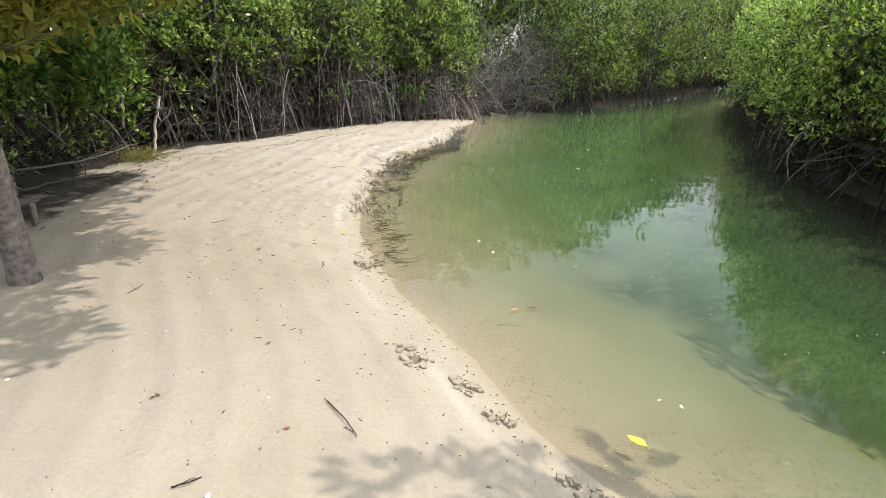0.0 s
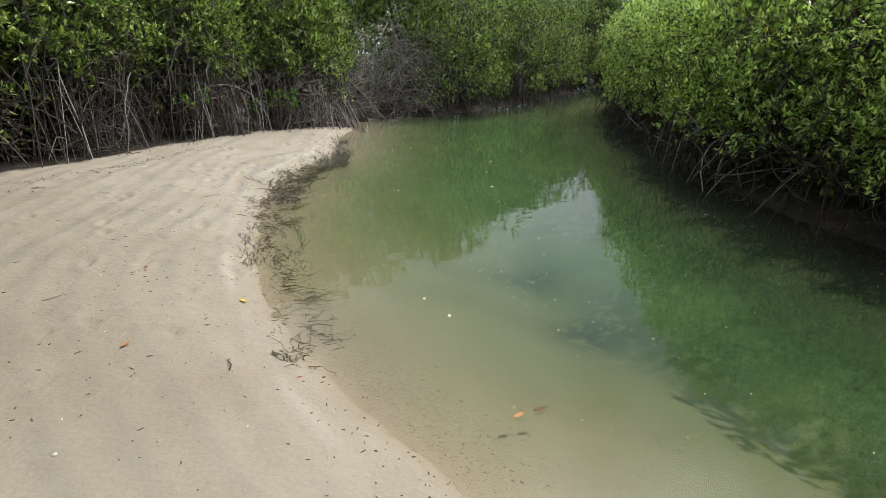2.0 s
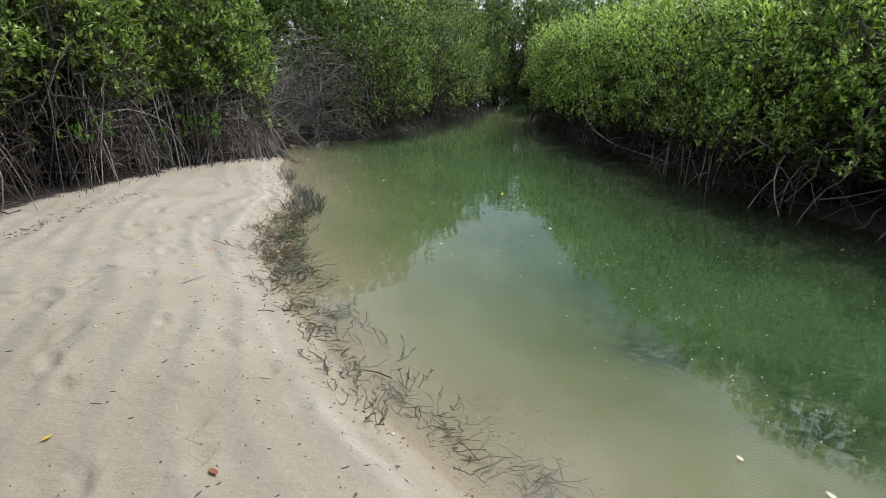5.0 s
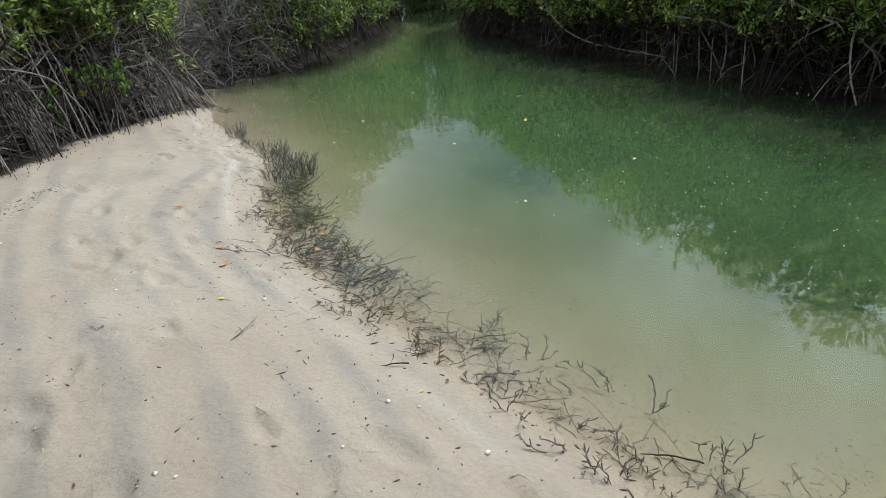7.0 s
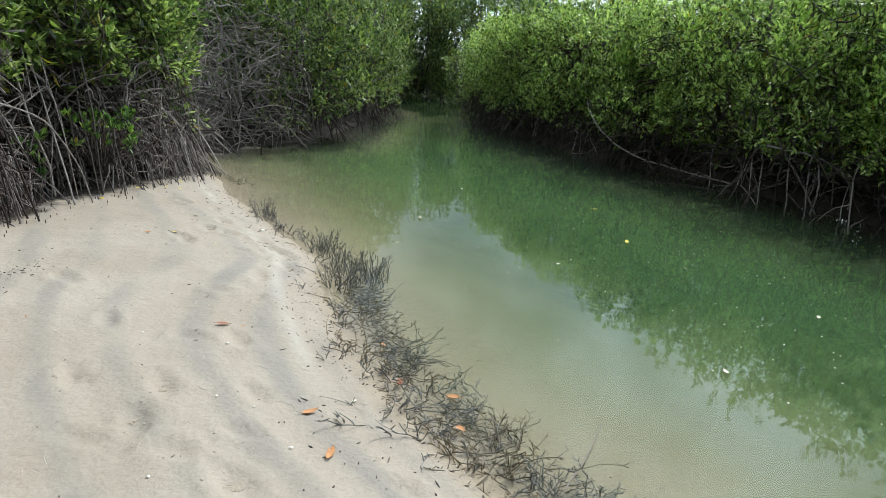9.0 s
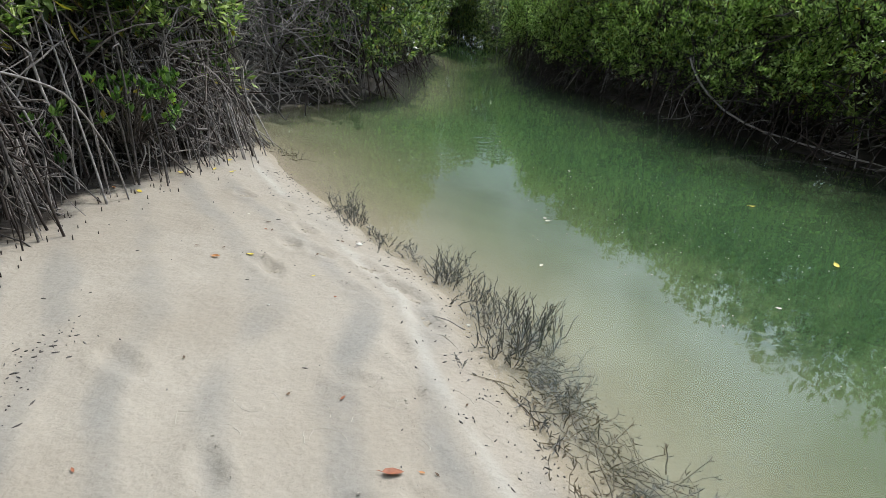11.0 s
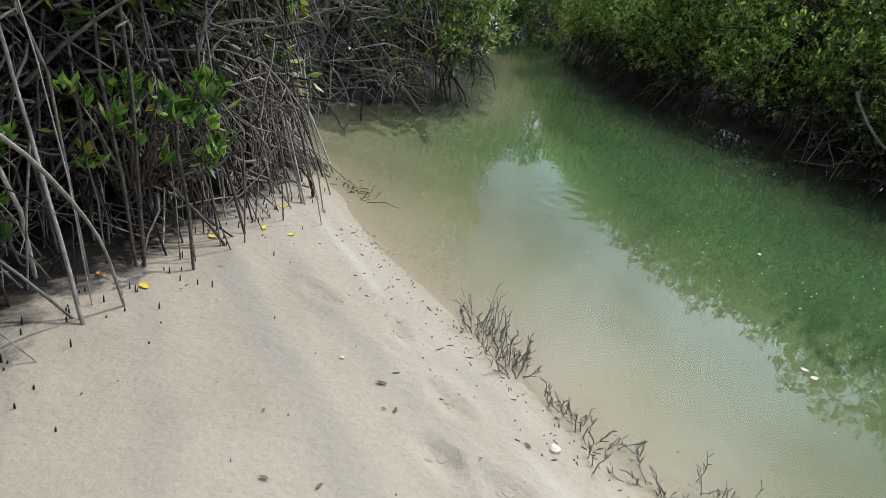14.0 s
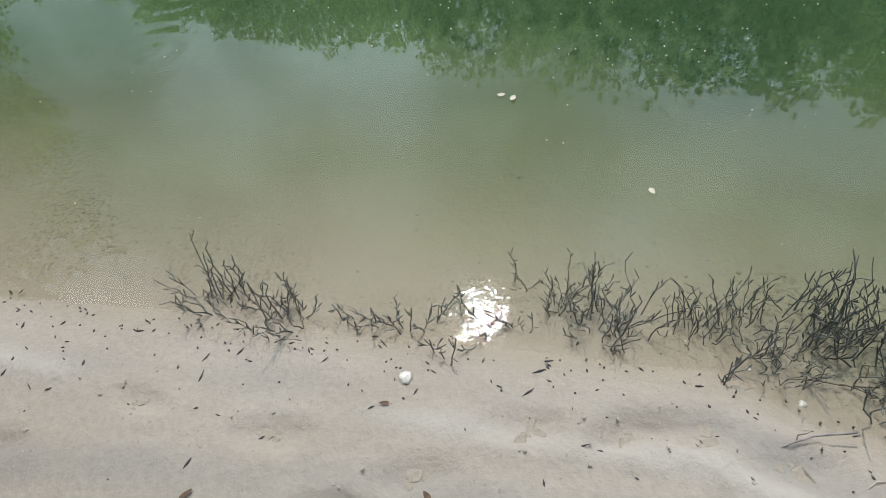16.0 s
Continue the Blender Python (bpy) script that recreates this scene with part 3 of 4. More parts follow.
plant([bush], spots[2:], rng)
plant(back_kinds, along(far_line, 2.0, rng, 2.9, 0.4), rng, 0.9, 1.2)
plant(back_kinds, along(far_line, 3.0, rng, 6.0, 0.6), rng, 1.2, 1.5)
right_line = [(12.7, 21.5), (9.5, 18), (8.3, 16.6), (6.8, 13.6), (6.1, 11.8), (5.6, 10.2), (4.9, 8.8), (4.5, 7.4), (4.3, 6.2), (4.1, 5), (4.0, 3.0), (4.2, 0)]
# dark bark on two kinds stands for the shade below their crowns
right_kinds = [mangrove(51 + k, 2.4, 1.1, 0.5, 22, 0.95, LEAF_RIGHT, "bright green mangrove standing on roots in the creek", "mangroves along the creek", 1900, 0.95, leaf=0.066, tangle=170, bark=(BARK_GREY, BARK_BROWN_SHADE, BARK_BROWN_SHADE)[k], simple=True, root_r=0.009, spread=105, clump=0.27) for k in range(3)]
low_kinds = [mangrove(61 + k, 2.6, 1.2, 0.08, 8, 0.9, LEAF_SHADED, "dense mangrove with leaves down to the mud", "mangroves along the creek", 620, 1.0, leaf=0.11, simple=True, spread=60, clump=0.25) for k in range(2)]
plant(right_kinds, along(right_line, 1.1, rng, 0.95, 0.1), rng, 0.92, 1.12)
plant(low_kinds, along(right_line, 1.15, rng, 1.55, 0.1), rng, 0.9, 1.06)
plant(low_kinds, along(right_line[3:], 1.3, rng, 2.6, 0.2), rng, 0.8, 0.95)
plant(low_kinds, along(right_line[2:], 1.2, rng, 3.8, 0.25), rng, 0.85, 1.0)
plant(back_kinds + low_kinds, along([(22, 22), (19, 28), (12, 30)], 1.5, rng, -0.5, 0.5), rng, 0.9, 1.2)
plant(low_kinds, along([(13.6, 21.6), (16.5, 24.2), (16.0, 27.5), (13.0, 27.0)], 1.3, rng, 0.2, 0.3), rng, 0.8, 1.0)
plant(back_kinds, [(-5.8, 10.2), (-6.6, 8.6), (-7.6, 6.6), (-6.6, 5.0), (-8.2, 3.2), (-7.4, 11.6), (-9.2, 9.0), (-10.0, 6.0), (-5.9, 12.4), (-8.5, 1.2)], rng, 0.75, 1.15)
belt_kind = mangrove(35, 4.6, 2.0, 0.3, 3, 1.2, LEAF_GREY, "hazy tall trees closing the distance", "distant trees", 260, 1.6, leaf=0.26, simple=True, tangle=6)
belt = [(40 * math.sin(a) + 4, 10 + 36 * math.cos(a)) for a in np.linspace(-1.5, 1.9, 22)]
plant([belt_kind], belt, rng, 1.2, 1.6)
inner = [(24 * math.sin(a) + 4, 10 + 22 * math.cos(a)) for a in np.linspace(-0.2, 1.35, 13)]
plant([belt_kind], inner[:8], rng, 0.9, 1.1)
plant([belt_kind], inner[8:10] + [(24 * math.sin(a) + 4, 10 + 22 * math.cos(a)) for a in np.linspace(1.0, 2.0, 9)], rng, 0.85, 1.0)
plant(back_kinds, [(13.4, 27.2), (15.2, 27.0), (16.8, 25.9), (17.9, 24.6), (14.4, 28.8), (16.4, 28.0), (18.4, 26.6), (12.6, 29.0)], rng, 1.0, 1.2)
for k in [belt_kind] + near_kinds + left_kinds + fill_kinds + back_kinds + [bush, bare] + right_kinds + low_kinds:
    discard(k)

# ---- the shaded corner with the bench ----


def lumps_of_leaves(q, spots, rng, per_lump, radius, size, wide, per=6, droop=0.0, simple=False):
    for x, y, z in spots:
        d = rng.normal(0, 1, (per_lump, 3))
        d /= np.linalg.norm(d, axis=1, keepdims=True)
        p = np.array([x, y, z]) + d * radius * rng.uniform(0.25, 1, (per_lump, 1)) * [1, 1, 0.6]
        rosettes(q, p, d * [1, 1, 0.5] + [0, 0, 0.2 - droop], rng, per, size, wide, simple=simple)


def shade_tree(at, label, height, lean, lumps, limbs_to, radius, seed, leaf_mat, per_lump, leaf, wide):
    rng = np.random.default_rng(seed)
    tree = thing("shade_tree", label, "tree", at=pose(*at))
    q = Quads()
    pts = bend((0, 0, -0.15), (lean[0], lean[1], height), 0, rng, 14, 0.012)
    flare = np.r_[1.35, 1.12, np.linspace(1.0, 0.6, 12)]
    tube(q, pts, radius * flare, 12)
    part("trunk", q, BARK_TREE, tree)
    for tx, ty, tz in limbs_to:
        q = Quads()
        start = pts[rng.integers(10, 13)]
        path = bend(start, (tx, ty, tz), 0.25, rng, 9, 0.06)
        tube(q, path, np.linspace(radius * 0.45, 0.012, 9), 6)
        for k in range(5):
            a = path[rng.integers(3, 9)]
            tube(q, bend(a, a + rng.normal(0, 0.45, 3) * [1, 1, 0.6], 0.05, rng, 5, 0.03), np.linspace(0.014, 0.004, 5), 4)
        part("limb", q, BARK_TREE, tree)
    q = Quads()
    lumps_of_leaves(q, lumps, rng, per_lump, 0.62, leaf, wide, 6, 0.3, True)
    part("crown", q, leaf_mat, tree, "fine drooping leaves", smooth=False)
    return tree


TX, TY = -2.65, 3.86
TZ = height_at(TX, TY)
over = [(-1.9, 2.6, 3.3), (-1.2, 3.3, 3.5), (-0.5, 3.6, 3.3), (-0.4, 4.6, 3.4), (-0.9, 5.4, 3.6), (-1.4, 4.4, 4.2), (-2.1, 5.3, 3.9), (-1.3, 6.4, 3.5), (-2.4, 6.6, 3.4), (-2.9, 3.0, 3.6), (-3.3, 4.6, 4.0),
        (-0.2, 2.9, 3.1), (-3.9, 5.8, 3.5), (-3.9, 3.4, 3.6), (-2.0, 3.9, 4.5), (-0.9, 2.3, 3.4), (-1.9, 7.2, 3.2), (-2.6, 7.4, 3.6), (-3.4, 6.6, 3.9), (-3.0, 5.4, 4.4), (-4.4, 4.6, 4.0), (-4.6, 3.2, 3.8), (-2.6, 4.6, 3.3), (-1.6, 3.4, 3.0), (-2.8, 2.2, 3.8), (-3.6, 7.6, 3.6), (-1.0, 4.4, 2.9), (-2.4, 3.4, 4.1), (-1.8, 5.9, 3.0), (-3.4, 5.2, 2.9), (-3.2, 4.4, 2.75), (-3.0, 3.6, 2.9), (-3.8, 6.0, 3.0), (-2.6, 4.9, 2.75), (-4.4, 5.4, 3.1), (-4.2, 4.2, 2.8), (-3.0, 6.4, 3.0), (-2.7, 7.2, 3.1), (-3.4, 7.2, 3.3), (-3.2, 8.0, 3.5), (-4.0, 6.8, 3.6), (-2.2, 6.2, 3.4), (-1.6, 4.9, 3.3), (-1.0, 3.0, 2.9), (-1.6, 2.6, 2.9), (-2.0, 4.4, 3.0), (-2.3, 5.6, 3.1)]
# further clumps above the view, added only to shade the bench and shrubs
over += [(-4.9 + 0.62 * a + 0.2 * (b % 2), 2.8 + 0.72 * b, 3.3 + 0.25 * ((a + b) % 3)) for a in range(4) for b in range(9)]
hang = [(-3.0, 4.3, 1.95), (-2.5, 4.7, 2.15), (-3.5, 4.7, 1.85), (-3.2, 5.2, 2.2), (-3.8, 4.2, 2.1), (-2.0, 5.2, 2.4), (-3.4, 3.9, 2.4)]
shade_tree((TX, TY, TZ), "grey-barked tree with fine yellow-green drooping foliage on the sand", 2.9, (-0.05, 0.0), [(a - TX, b - TY, c - TZ) for a, b, c in over + hang],
           [(1.6, -0.8, 3.0), (2.2, 0.6, 3.2), (1.2, 2.3, 3.2), (-0.3, 1.5, 3.3), (-0.9, -0.6, 3.2), (-0.6, 0.8, 1.9), (0.3, 0.9, 2.0)], 0.085, 71, LEAF_FINE, 130, 0.14, 0.38)
bz = height_at(1.6, -1.6)
lean_over = [(2.6, 1.9, 3.3), (2.8, 1.75, 3.35), (3.1, 1.7, 3.3), (3.6, 1.85, 3.4), (2.9, 1.2, 3.6), (3.3, 0.9, 3.7), (2.0, 0.6, 3.8), (2.4, -0.2, 4.0), (1.6, -0.8, 4.2)]
shade_tree((1.5, -1.6, bz), "tree leaning out over the water's edge", 3.2, (0.3, 0.6), [(a - 1.5, b + 1.6, c - bz) for a, b, c in lean_over],
           [(1.2, 3.5, 3.2), (2.0, 3.3, 3.3), (1.3, 1.6, 3.8)], 0.1, 72, LEAF_SHRUB, 26, 0.13, 0.5)


def thin_tree(at, height, lean, r, seed, label):
    rng = np.random.default_rng(seed)
    tree = thing("thin_tree", label, "tree", "thin stems beside the bench", at=pose(*at))
    q = Quads()
    pts = bend((0, 0, -0.1), (lean[0], lean[1], height), 0, rng, 14, 0.03)
    tube(q, pts, r * np.r_[1.9, 1.3, np.linspace(1, 0.55, 12)], 8)
    part("trunk", q, BARK_TREE, tree)
    q = Quads()
    for k in range(5):
        a = pts[rng.integers(5, 14)]
        tube(q, bend(a, a + np.array([rng.normal(0, 0.4), rng.normal(0, 0.4), rng.uniform(-0.2, 0.5)]), 0.05, rng, 6, 0.03), np.linspace(r * 0.4, 0.004, 6), 5)
    part("twig", q, BARK_TREE, tree, kind="stuff")


thin_tree((-3.13, 3.88, height_at(-3.13, 3.88)), 2.6, (0.1, 0.05), 0.04, 81, "thin crooked grey stem beside a tree trunk")
thin_tree((-3.5, 4.0, height_at(-3.5, 4.0)), 2.2, (0.45, 0.15), 0.03, 82, "thin leaning stem in the shade")


def lump(name, at, size, seed, mat, label, category, squash=0.6, group=""):
    """A rounded uneven lump: stone, stump or knot."""
    rng = np.random.default_rng(seed)
    n, k = 10, 7
    u, v = np.meshgrid(np.arange(n) * 2 * np.pi / n, np.linspace(0.02, np.pi - 0.02, k))
    r = 1 + 0.22 * rng.normal(0, 1, u.shape)
    p = np.stack([r * np.cos(u) * np.sin(v), r * np.sin(u) * np.sin(v), np.cos(v) * squash * r], -1) * size
    i, j = np.meshgrid(np.arange(k - 1) * n, np.arange(n), indexing="ij")
    j2 = (j + 1) % n
    q = Quads().put(p, np.stack([i + j, i + n + j, i + n + j2, i + j2], -1).reshape(-1, 4))
    ob = solid(name, q, mat, label, category, group)
    ob.matrix_basis = pose(*at)
    return ob


lump("tree_stump", (-3.36, 3.95, height_at(-3.36, 3.95) + 0.05), 0.13, 5, BARK_TREE, "low knotted tree stump half sunk in sand", "stump", 0.8)
BENCH_WOOD = plain_material("weathered_bench_wood", (0.06, 0.052, 0.045), (0.17, 0.152, 0.13), 25, 0.85)


def box(q, x0, y0, z0, x1, y1, z1, bevel=0.006):
    """A box with chamfered long edges, standing along its longest side."""
    size = np.array([x1 - x0, y1 - y0, z1 - z0])
    ax = int(np.argmax(size))
    a, b = [n for n in range(3) if n != ax]
    lo, hi = np.array([x0, y0, z0]), np.array([x1, y1, z1])
    c = min(bevel, size[a] / 3, size[b] / 3)
    prof = [(lo[a] + c, lo[b]), (hi[a] - c, lo[b]), (hi[a], lo[b] + c), (hi[a], hi[b] - c), (hi[a] - c, hi[b]), (lo[a] + c, hi[b]), (lo[a], hi[b] - c), (lo[a], lo[b] + c)]
    v = []
    for e in (lo[ax], hi[ax]):
        for s, t in prof:
            p = [0, 0, 0]
            p[ax], p[a], p[b] = e, s, t
            v.append(p)
    f = [(k, (k + 1) % 8, 8 + (k + 1) % 8, 8 + k) for k in range(8)]
    f += [(0, 1, 2, 3), (0, 3, 4, 7), (4, 5, 6, 7), (8, 9, 10, 11), (8, 11, 12, 15), (12, 13, 14, 15)]
    q.put(v, f)


def bench(at):
    """Slatted bench: its length along y, its front towards +x."""
    ob = thing("park_bench", "low weathered grey slatted wooden bench in the shade of trees", "bench", at=at)
    for y in (-0.5, 0.5):
        for x, h in ((-0.2, 0.78), (0.2, 0.4)):
            q = Quads()
            box(q, x - 0.03, y - 0.035, -0.08, x + 0.03, y + 0.035, h)
            part("leg", q, BENCH_WOOD, ob)
        q = Quads()
        box(q, -0.17, y - 0.03, 0.34, 0.17, y + 0.03, 0.4)
        part("rail", q, BENCH_WOOD, ob)
    for k in range(4):
        q = Quads()
        box(q, -0.19 + 0.105 * k, -0.62, 0.403, -0.10 + 0.105 * k, 0.62, 0.43)
        part("seat_slat", q, BENCH_WOOD, ob, smooth=False)
    for k in range(3):
        q = Quads()
        box(q, -0.168, -0.62, 0.49 + 0.105 * k, -0.142, 0.62, 0.575 + 0.105 * k)
        part("back_slat", q, BENCH_WOOD, ob, smooth=False)


bench(pose(-3.72, 4.95, height_at(-3.72, 4.95) - 0.06, 0, 0, -12) @ Matrix.Diagonal((0.62, 0.78, 0.62, 1)))
shrub = mangrove(91, 2.7, 1.2, 0.85, 5, 0.5, LEAF_SHRUB, "bright green leafy shrub over dark undergrowth", "shrubs behind the bench", 520, 0.7, BARK_TREE, 0.12, 70, "leafy_shrub", wide_leaf=0.52)
dark_shrub = mangrove(92, 2.2, 1.2, 0.15, 6, 0.6, LEAF_RED, "dark dense undergrowth shrub in deep shade", "shrubs behind the bench", 420, 0.6, BARK_BROWN_SHADE, 0.12, 160, "leafy_shrub", simple=True)
plant([shrub], [(-5.0, 7.9), (-5.3, 6.5), (-4.9, 9.2)], rng, 0.95, 1.05)
plant([dark_shrub], [(-5.6, 8.7), (-5.8, 7.2), (-5.3, 5.3), (-5.0, 4.2), (-5.4, 9.9), (-6.3, 6.0), (-5.6, 3.2), (-5.0, 10.6)], rng, 0.9, 1.1)
discard(shrub)
discard(dark_shrub)


def stick(name, label, pts, r0, r1, mat, seed, forks=0, fork_len=0.2, category="branch", group="", sides=6):
    rng = np.random.default_rng(seed)
    p = np.array(pts, float)
    ob = thing(name, label, category, group, at=pose(*p[0]))
    s = np.r_[0, np.cumsum(np.linalg.norm(np.diff(p, axis=0), axis=1))]
    t = np.linspace(0, s[-1], max(6, 4 * len(p)))
    path = np.stack([np.interp(t, s, p[:, k]) for k in range(3)], 1) - p[0]
    for _ in range(2):
        path[1:-1] = (path[:-2] + 2 * path[1:-1] + path[2:]) / 4
    path[1:-1] += rng.normal(0, 0.25 * r0, path[1:-1].shape)
    q = Quads()
    tube(q, path, np.linspace(r0, r1, len(path)), sides)
    part("stem", q, mat, ob)
    for k in range(forks):
        a = path[rng.integers(1, len(path))]
        d = rng.normal(0, 1, 3) * [1, 1, 0.6]
        q = Quads()
        tube(q, bend(a, a + fork_len * d / np.linalg.norm(d) * rng.uniform(0.5, 1.2), 0.02, rng, 5, 0.01), np.linspace(r1 * 1.1, r1 * 0.4, 5), 5)
        part("fork", q, mat, ob)
    return ob


def gz(x, y, up=0.0):
    return (x, y, height_at(x, y) + up)


stick("fallen_branch", "crooked fallen branch lying at the edge of the undergrowth", [gz(-4.75, 6.4, 0.25), gz(-4.5, 7.0, 0.22), gz(-4.35, 7.7, 0.18), gz(-4.1, 8.5, 0.28)], 0.02, 0.009, BARK_GREY, 3, 9, 0.35)
stick("fallen_branch", "crooked fallen branch lying at the edge of the undergrowth", [gz(-4.5, 6.2, 0.05), gz(-4.2, 7.0, 0.08), gz(-4.0, 7.7, 0.03)], 0.022, 0.01, BARK_GREY, 4, 5, 0.3)
stick("pale_trunk", "pale bare trunk standing at the thicket's edge", [gz(-4.38, 9.5, -0.1), gz(-4.32, 9.6, 0.45), gz(-4.2, 9.65, 0.85)], 0.028, 0.02, plain_material("bleached_wood", (0.36, 0.32, 0.27), (0.5, 0.46, 0.4), 20, 0.9), 5, 2, 0.3, "trunk")
stick("dead_branch", "long bare branch arching from the mangroves down to the water", [(6.75, 13.0, 0.95), (6.6, 12.75, 0.65), (6.55, 12.35, 0.36), (6.55, 11.9, 0.18), (6.45, 11.2, 0.1), (6.2, 10.3, 0.06)], 0.016, 0.011, TWIG_GREY, 6, 8, 0.4)
stick("dead_branch", "bent grey branch sticking out over the creek", [(5.6, 8.4, 0.2), (5.1, 8.6, 0.75), (4.8, 8.3, 0.95), (4.75, 7.8, 0.7)], 0.02, 0.01, TWIG_GREY, 7, 9, 0.5)
for k, (x, y) in enumerate([(5.55, 9.75), (5.5, 9.45), (5.35, 9.2), (5.8, 9.95), (5.2, 8.75), (6.2, 10.6)]):
    stick("prop_root_pole", "pale bare root slanting down into the creek", [(x + 0.5, y + 0.25 - 0.12 * k, 0.95 + 0.05 * (k % 3)), (x + 0.12, y + 0.1, 0.6), (x - 0.15 + 0.06 * (k % 2), y - 0.05, -0.15)], 0.012, 0.007, TWIG_GREY, 500 + k, 2, 0.3, "root", "pale roots at the creek's edge")
stick("drooping_branch", "grey branch reaching from the root thicket over the water", [(0.9, 15.1, 0.75), (1.25, 15.35, 0.55), (1.6, 15.55, 0.32), (1.85, 15.7, 0.08)], 0.012, 0.007, BARK_GREY, 8, 2, 0.25)
stick("prop_root_pole", "tall straight grey root planted in the sand", [gz(-0.79, 13.4, -0.05), (-0.8, 13.55, 0.45), (-0.82, 13.75, 0.9), (-0.9, 14.0, 1.9)], 0.0085, 0.006, BARK_PALE, 9, 0, category="root")
stick("arched_root", "arching grey root at the front of the thicket", [(-1.9, 12.75, 1.0), (-1.4, 12.9, 1.15), (-0.95, 13.2, 0.95), (-0.7, 13.45, 0.5), (-0.62, 13.5, 0.05)], 0.008, 0.006, BARK_PALE, 10, 1, category="root")
stick("grey_twig", "thin forked driftwood twig standing in the sand", [gz(0.78, 14.46, -0.03), gz(0.72, 14.4, 0.12), gz(0.66, 14.42, 0.2)], 0.011, 0.005, BARK_BROWN_SHADE, 12, 1, 0.15, "twig")


def root_fan(seed, count):
    """Slanting prop roots that fan out from one stem down to the sand and the water."""
    rng = np.random.default_rng(seed)
    ob = thing("mangrove_tree", "leaning mangrove whose pale prop roots fan out over the sand's tip", "tree", "mangroves behind the beach", at=pose(0.45, 15.15, 0))
    q = Quads()
    tube(q, bend((0, 0, 1.0), (-0.5, 0.3, 2.9), 0.1, rng, 9, 0.04), np.linspace(0.035, 0.012, 9), 6)
    part("trunk", q, BARK_GREY, ob)
    for k in range(count):
        s = rng.uniform(0, 1)
        end = np.array([-0.35 + 1.25 * s + rng.normal(0, 0.1), -0.75 + 0.75 * s + rng.normal(0, 0.12), -0.06])
        start = np.array([rng.normal(-0.4, 0.28), rng.normal(0.05, 0.2), rng.uniform(0.7, 1.9)])
        u = np.linspace(0, 1, 8)[:, None]
        pts = start + (end - start) * np.c_[u ** rng.uniform(0.8, 1.1), u ** rng.uniform(0.8, 1.1), u ** rng.uniform(1.1, 2.1)]
        pts += np.cumsum(rng.normal(0, 0.012, (8, 3)), axis=0) * np.sin(np.pi * u)
        q = Quads()
        tube(q, pts, np.linspace(1.1, 0.8, 8) * rng.uniform(0.005, 0.011), 5)
        part("prop_root", q, (BARK_PALE, BARK_GREY, BARK_GREY, BARK_PALE, BARK_BROWN_SHADE)[rng.integers(5)], ob)


root_fan(19, 44)


def sapling(at, seed, wide, n, label):
    """A low sprig of large glossy leaves on thin stems."""
    rng = np.random.default_rng(seed)
    ob = thing("mangrove_sapling", label, "sapling", "saplings among the roots", at=pose(*at))
    q, tips = Quads(), []
    for k in range(n):
        tip = np.array([rng.uniform(-wide, wide), rng.uniform(-0.15, 0.15), rng.uniform(-0.16, 0.2)])
        tube(q, bend((tip[0] * 0.3, 0.25, -0.35), tip, 0.05, rng, 6, 0.02), np.linspace(0.008, 0.004, 6), 4)
        tips.append(tip)
    part("stem", q, BARK_GREY, ob, kind="stuff")
    q = Quads()
    tips = np.array(tips)
    rosettes(q, tips, np.tile([0.1, -0.4, 0.8], (n, 1)) + rng.normal(0, 0.25, (n, 3)), rng, 8, 0.075, 0.46, 0.8)
    part("foliage", q, LEAF_SHRUB, ob, smooth=False)


sapling((-0.38, 13.8, 0.76), 14, 0.3, 34, "sprig of large glossy green leaves among grey roots")
sapling((-0.98, 13.75, 0.55), 15, 0.13, 6, "small sprig of glossy leaves among grey roots")
sapling((-1.9, 12.4, 0.95), 16, 0.3, 12, "sprig of large glossy green leaves among grey roots")
sapling((0.55, 15.0, 0.9), 17, 0.2, 8, "small sprig of glossy leaves among grey roots")
q = Quads()
trng = np.random.default_rng(18)
for k in range(150):
    a = trng.normal(0, 0.04, 3)
    tube(q, bend((0, 0, -0.02) + trng.normal(0, 0.18, 3) * [1, 1, 0], trng.normal(0, 0.22, 3) * [1, 1, 0] + [0, 0, trng.uniform(0.1, 0.28)], 0.02, trng, 4, 0.01), np.linspace(0.004, 0.002, 4), 4)
tuft = solid("grass_tuft", q, plain_material("dry_yellow_grass", (0.1, 0.105, 0.025), (0.22, 0.2, 0.05)), "yellow-green tuft of grass at the sand's edge", "grass")
tuft.matrix_basis = pose(*gz(-4.15, 8.7)) @ Matrix.Diagonal((0.95, 0.95, 0.85, 1))

# ---- the water's edge ----
WEED = bark_material("dark_weed", (0.05, 0.052, 0.045), (0.2, 0.2, 0.175), 60, 0.28)
WEED_DRY = bark_material("brown_weed", (0.05, 0.04, 0.022), (0.22, 0.175, 0.1), 60, 0.6)


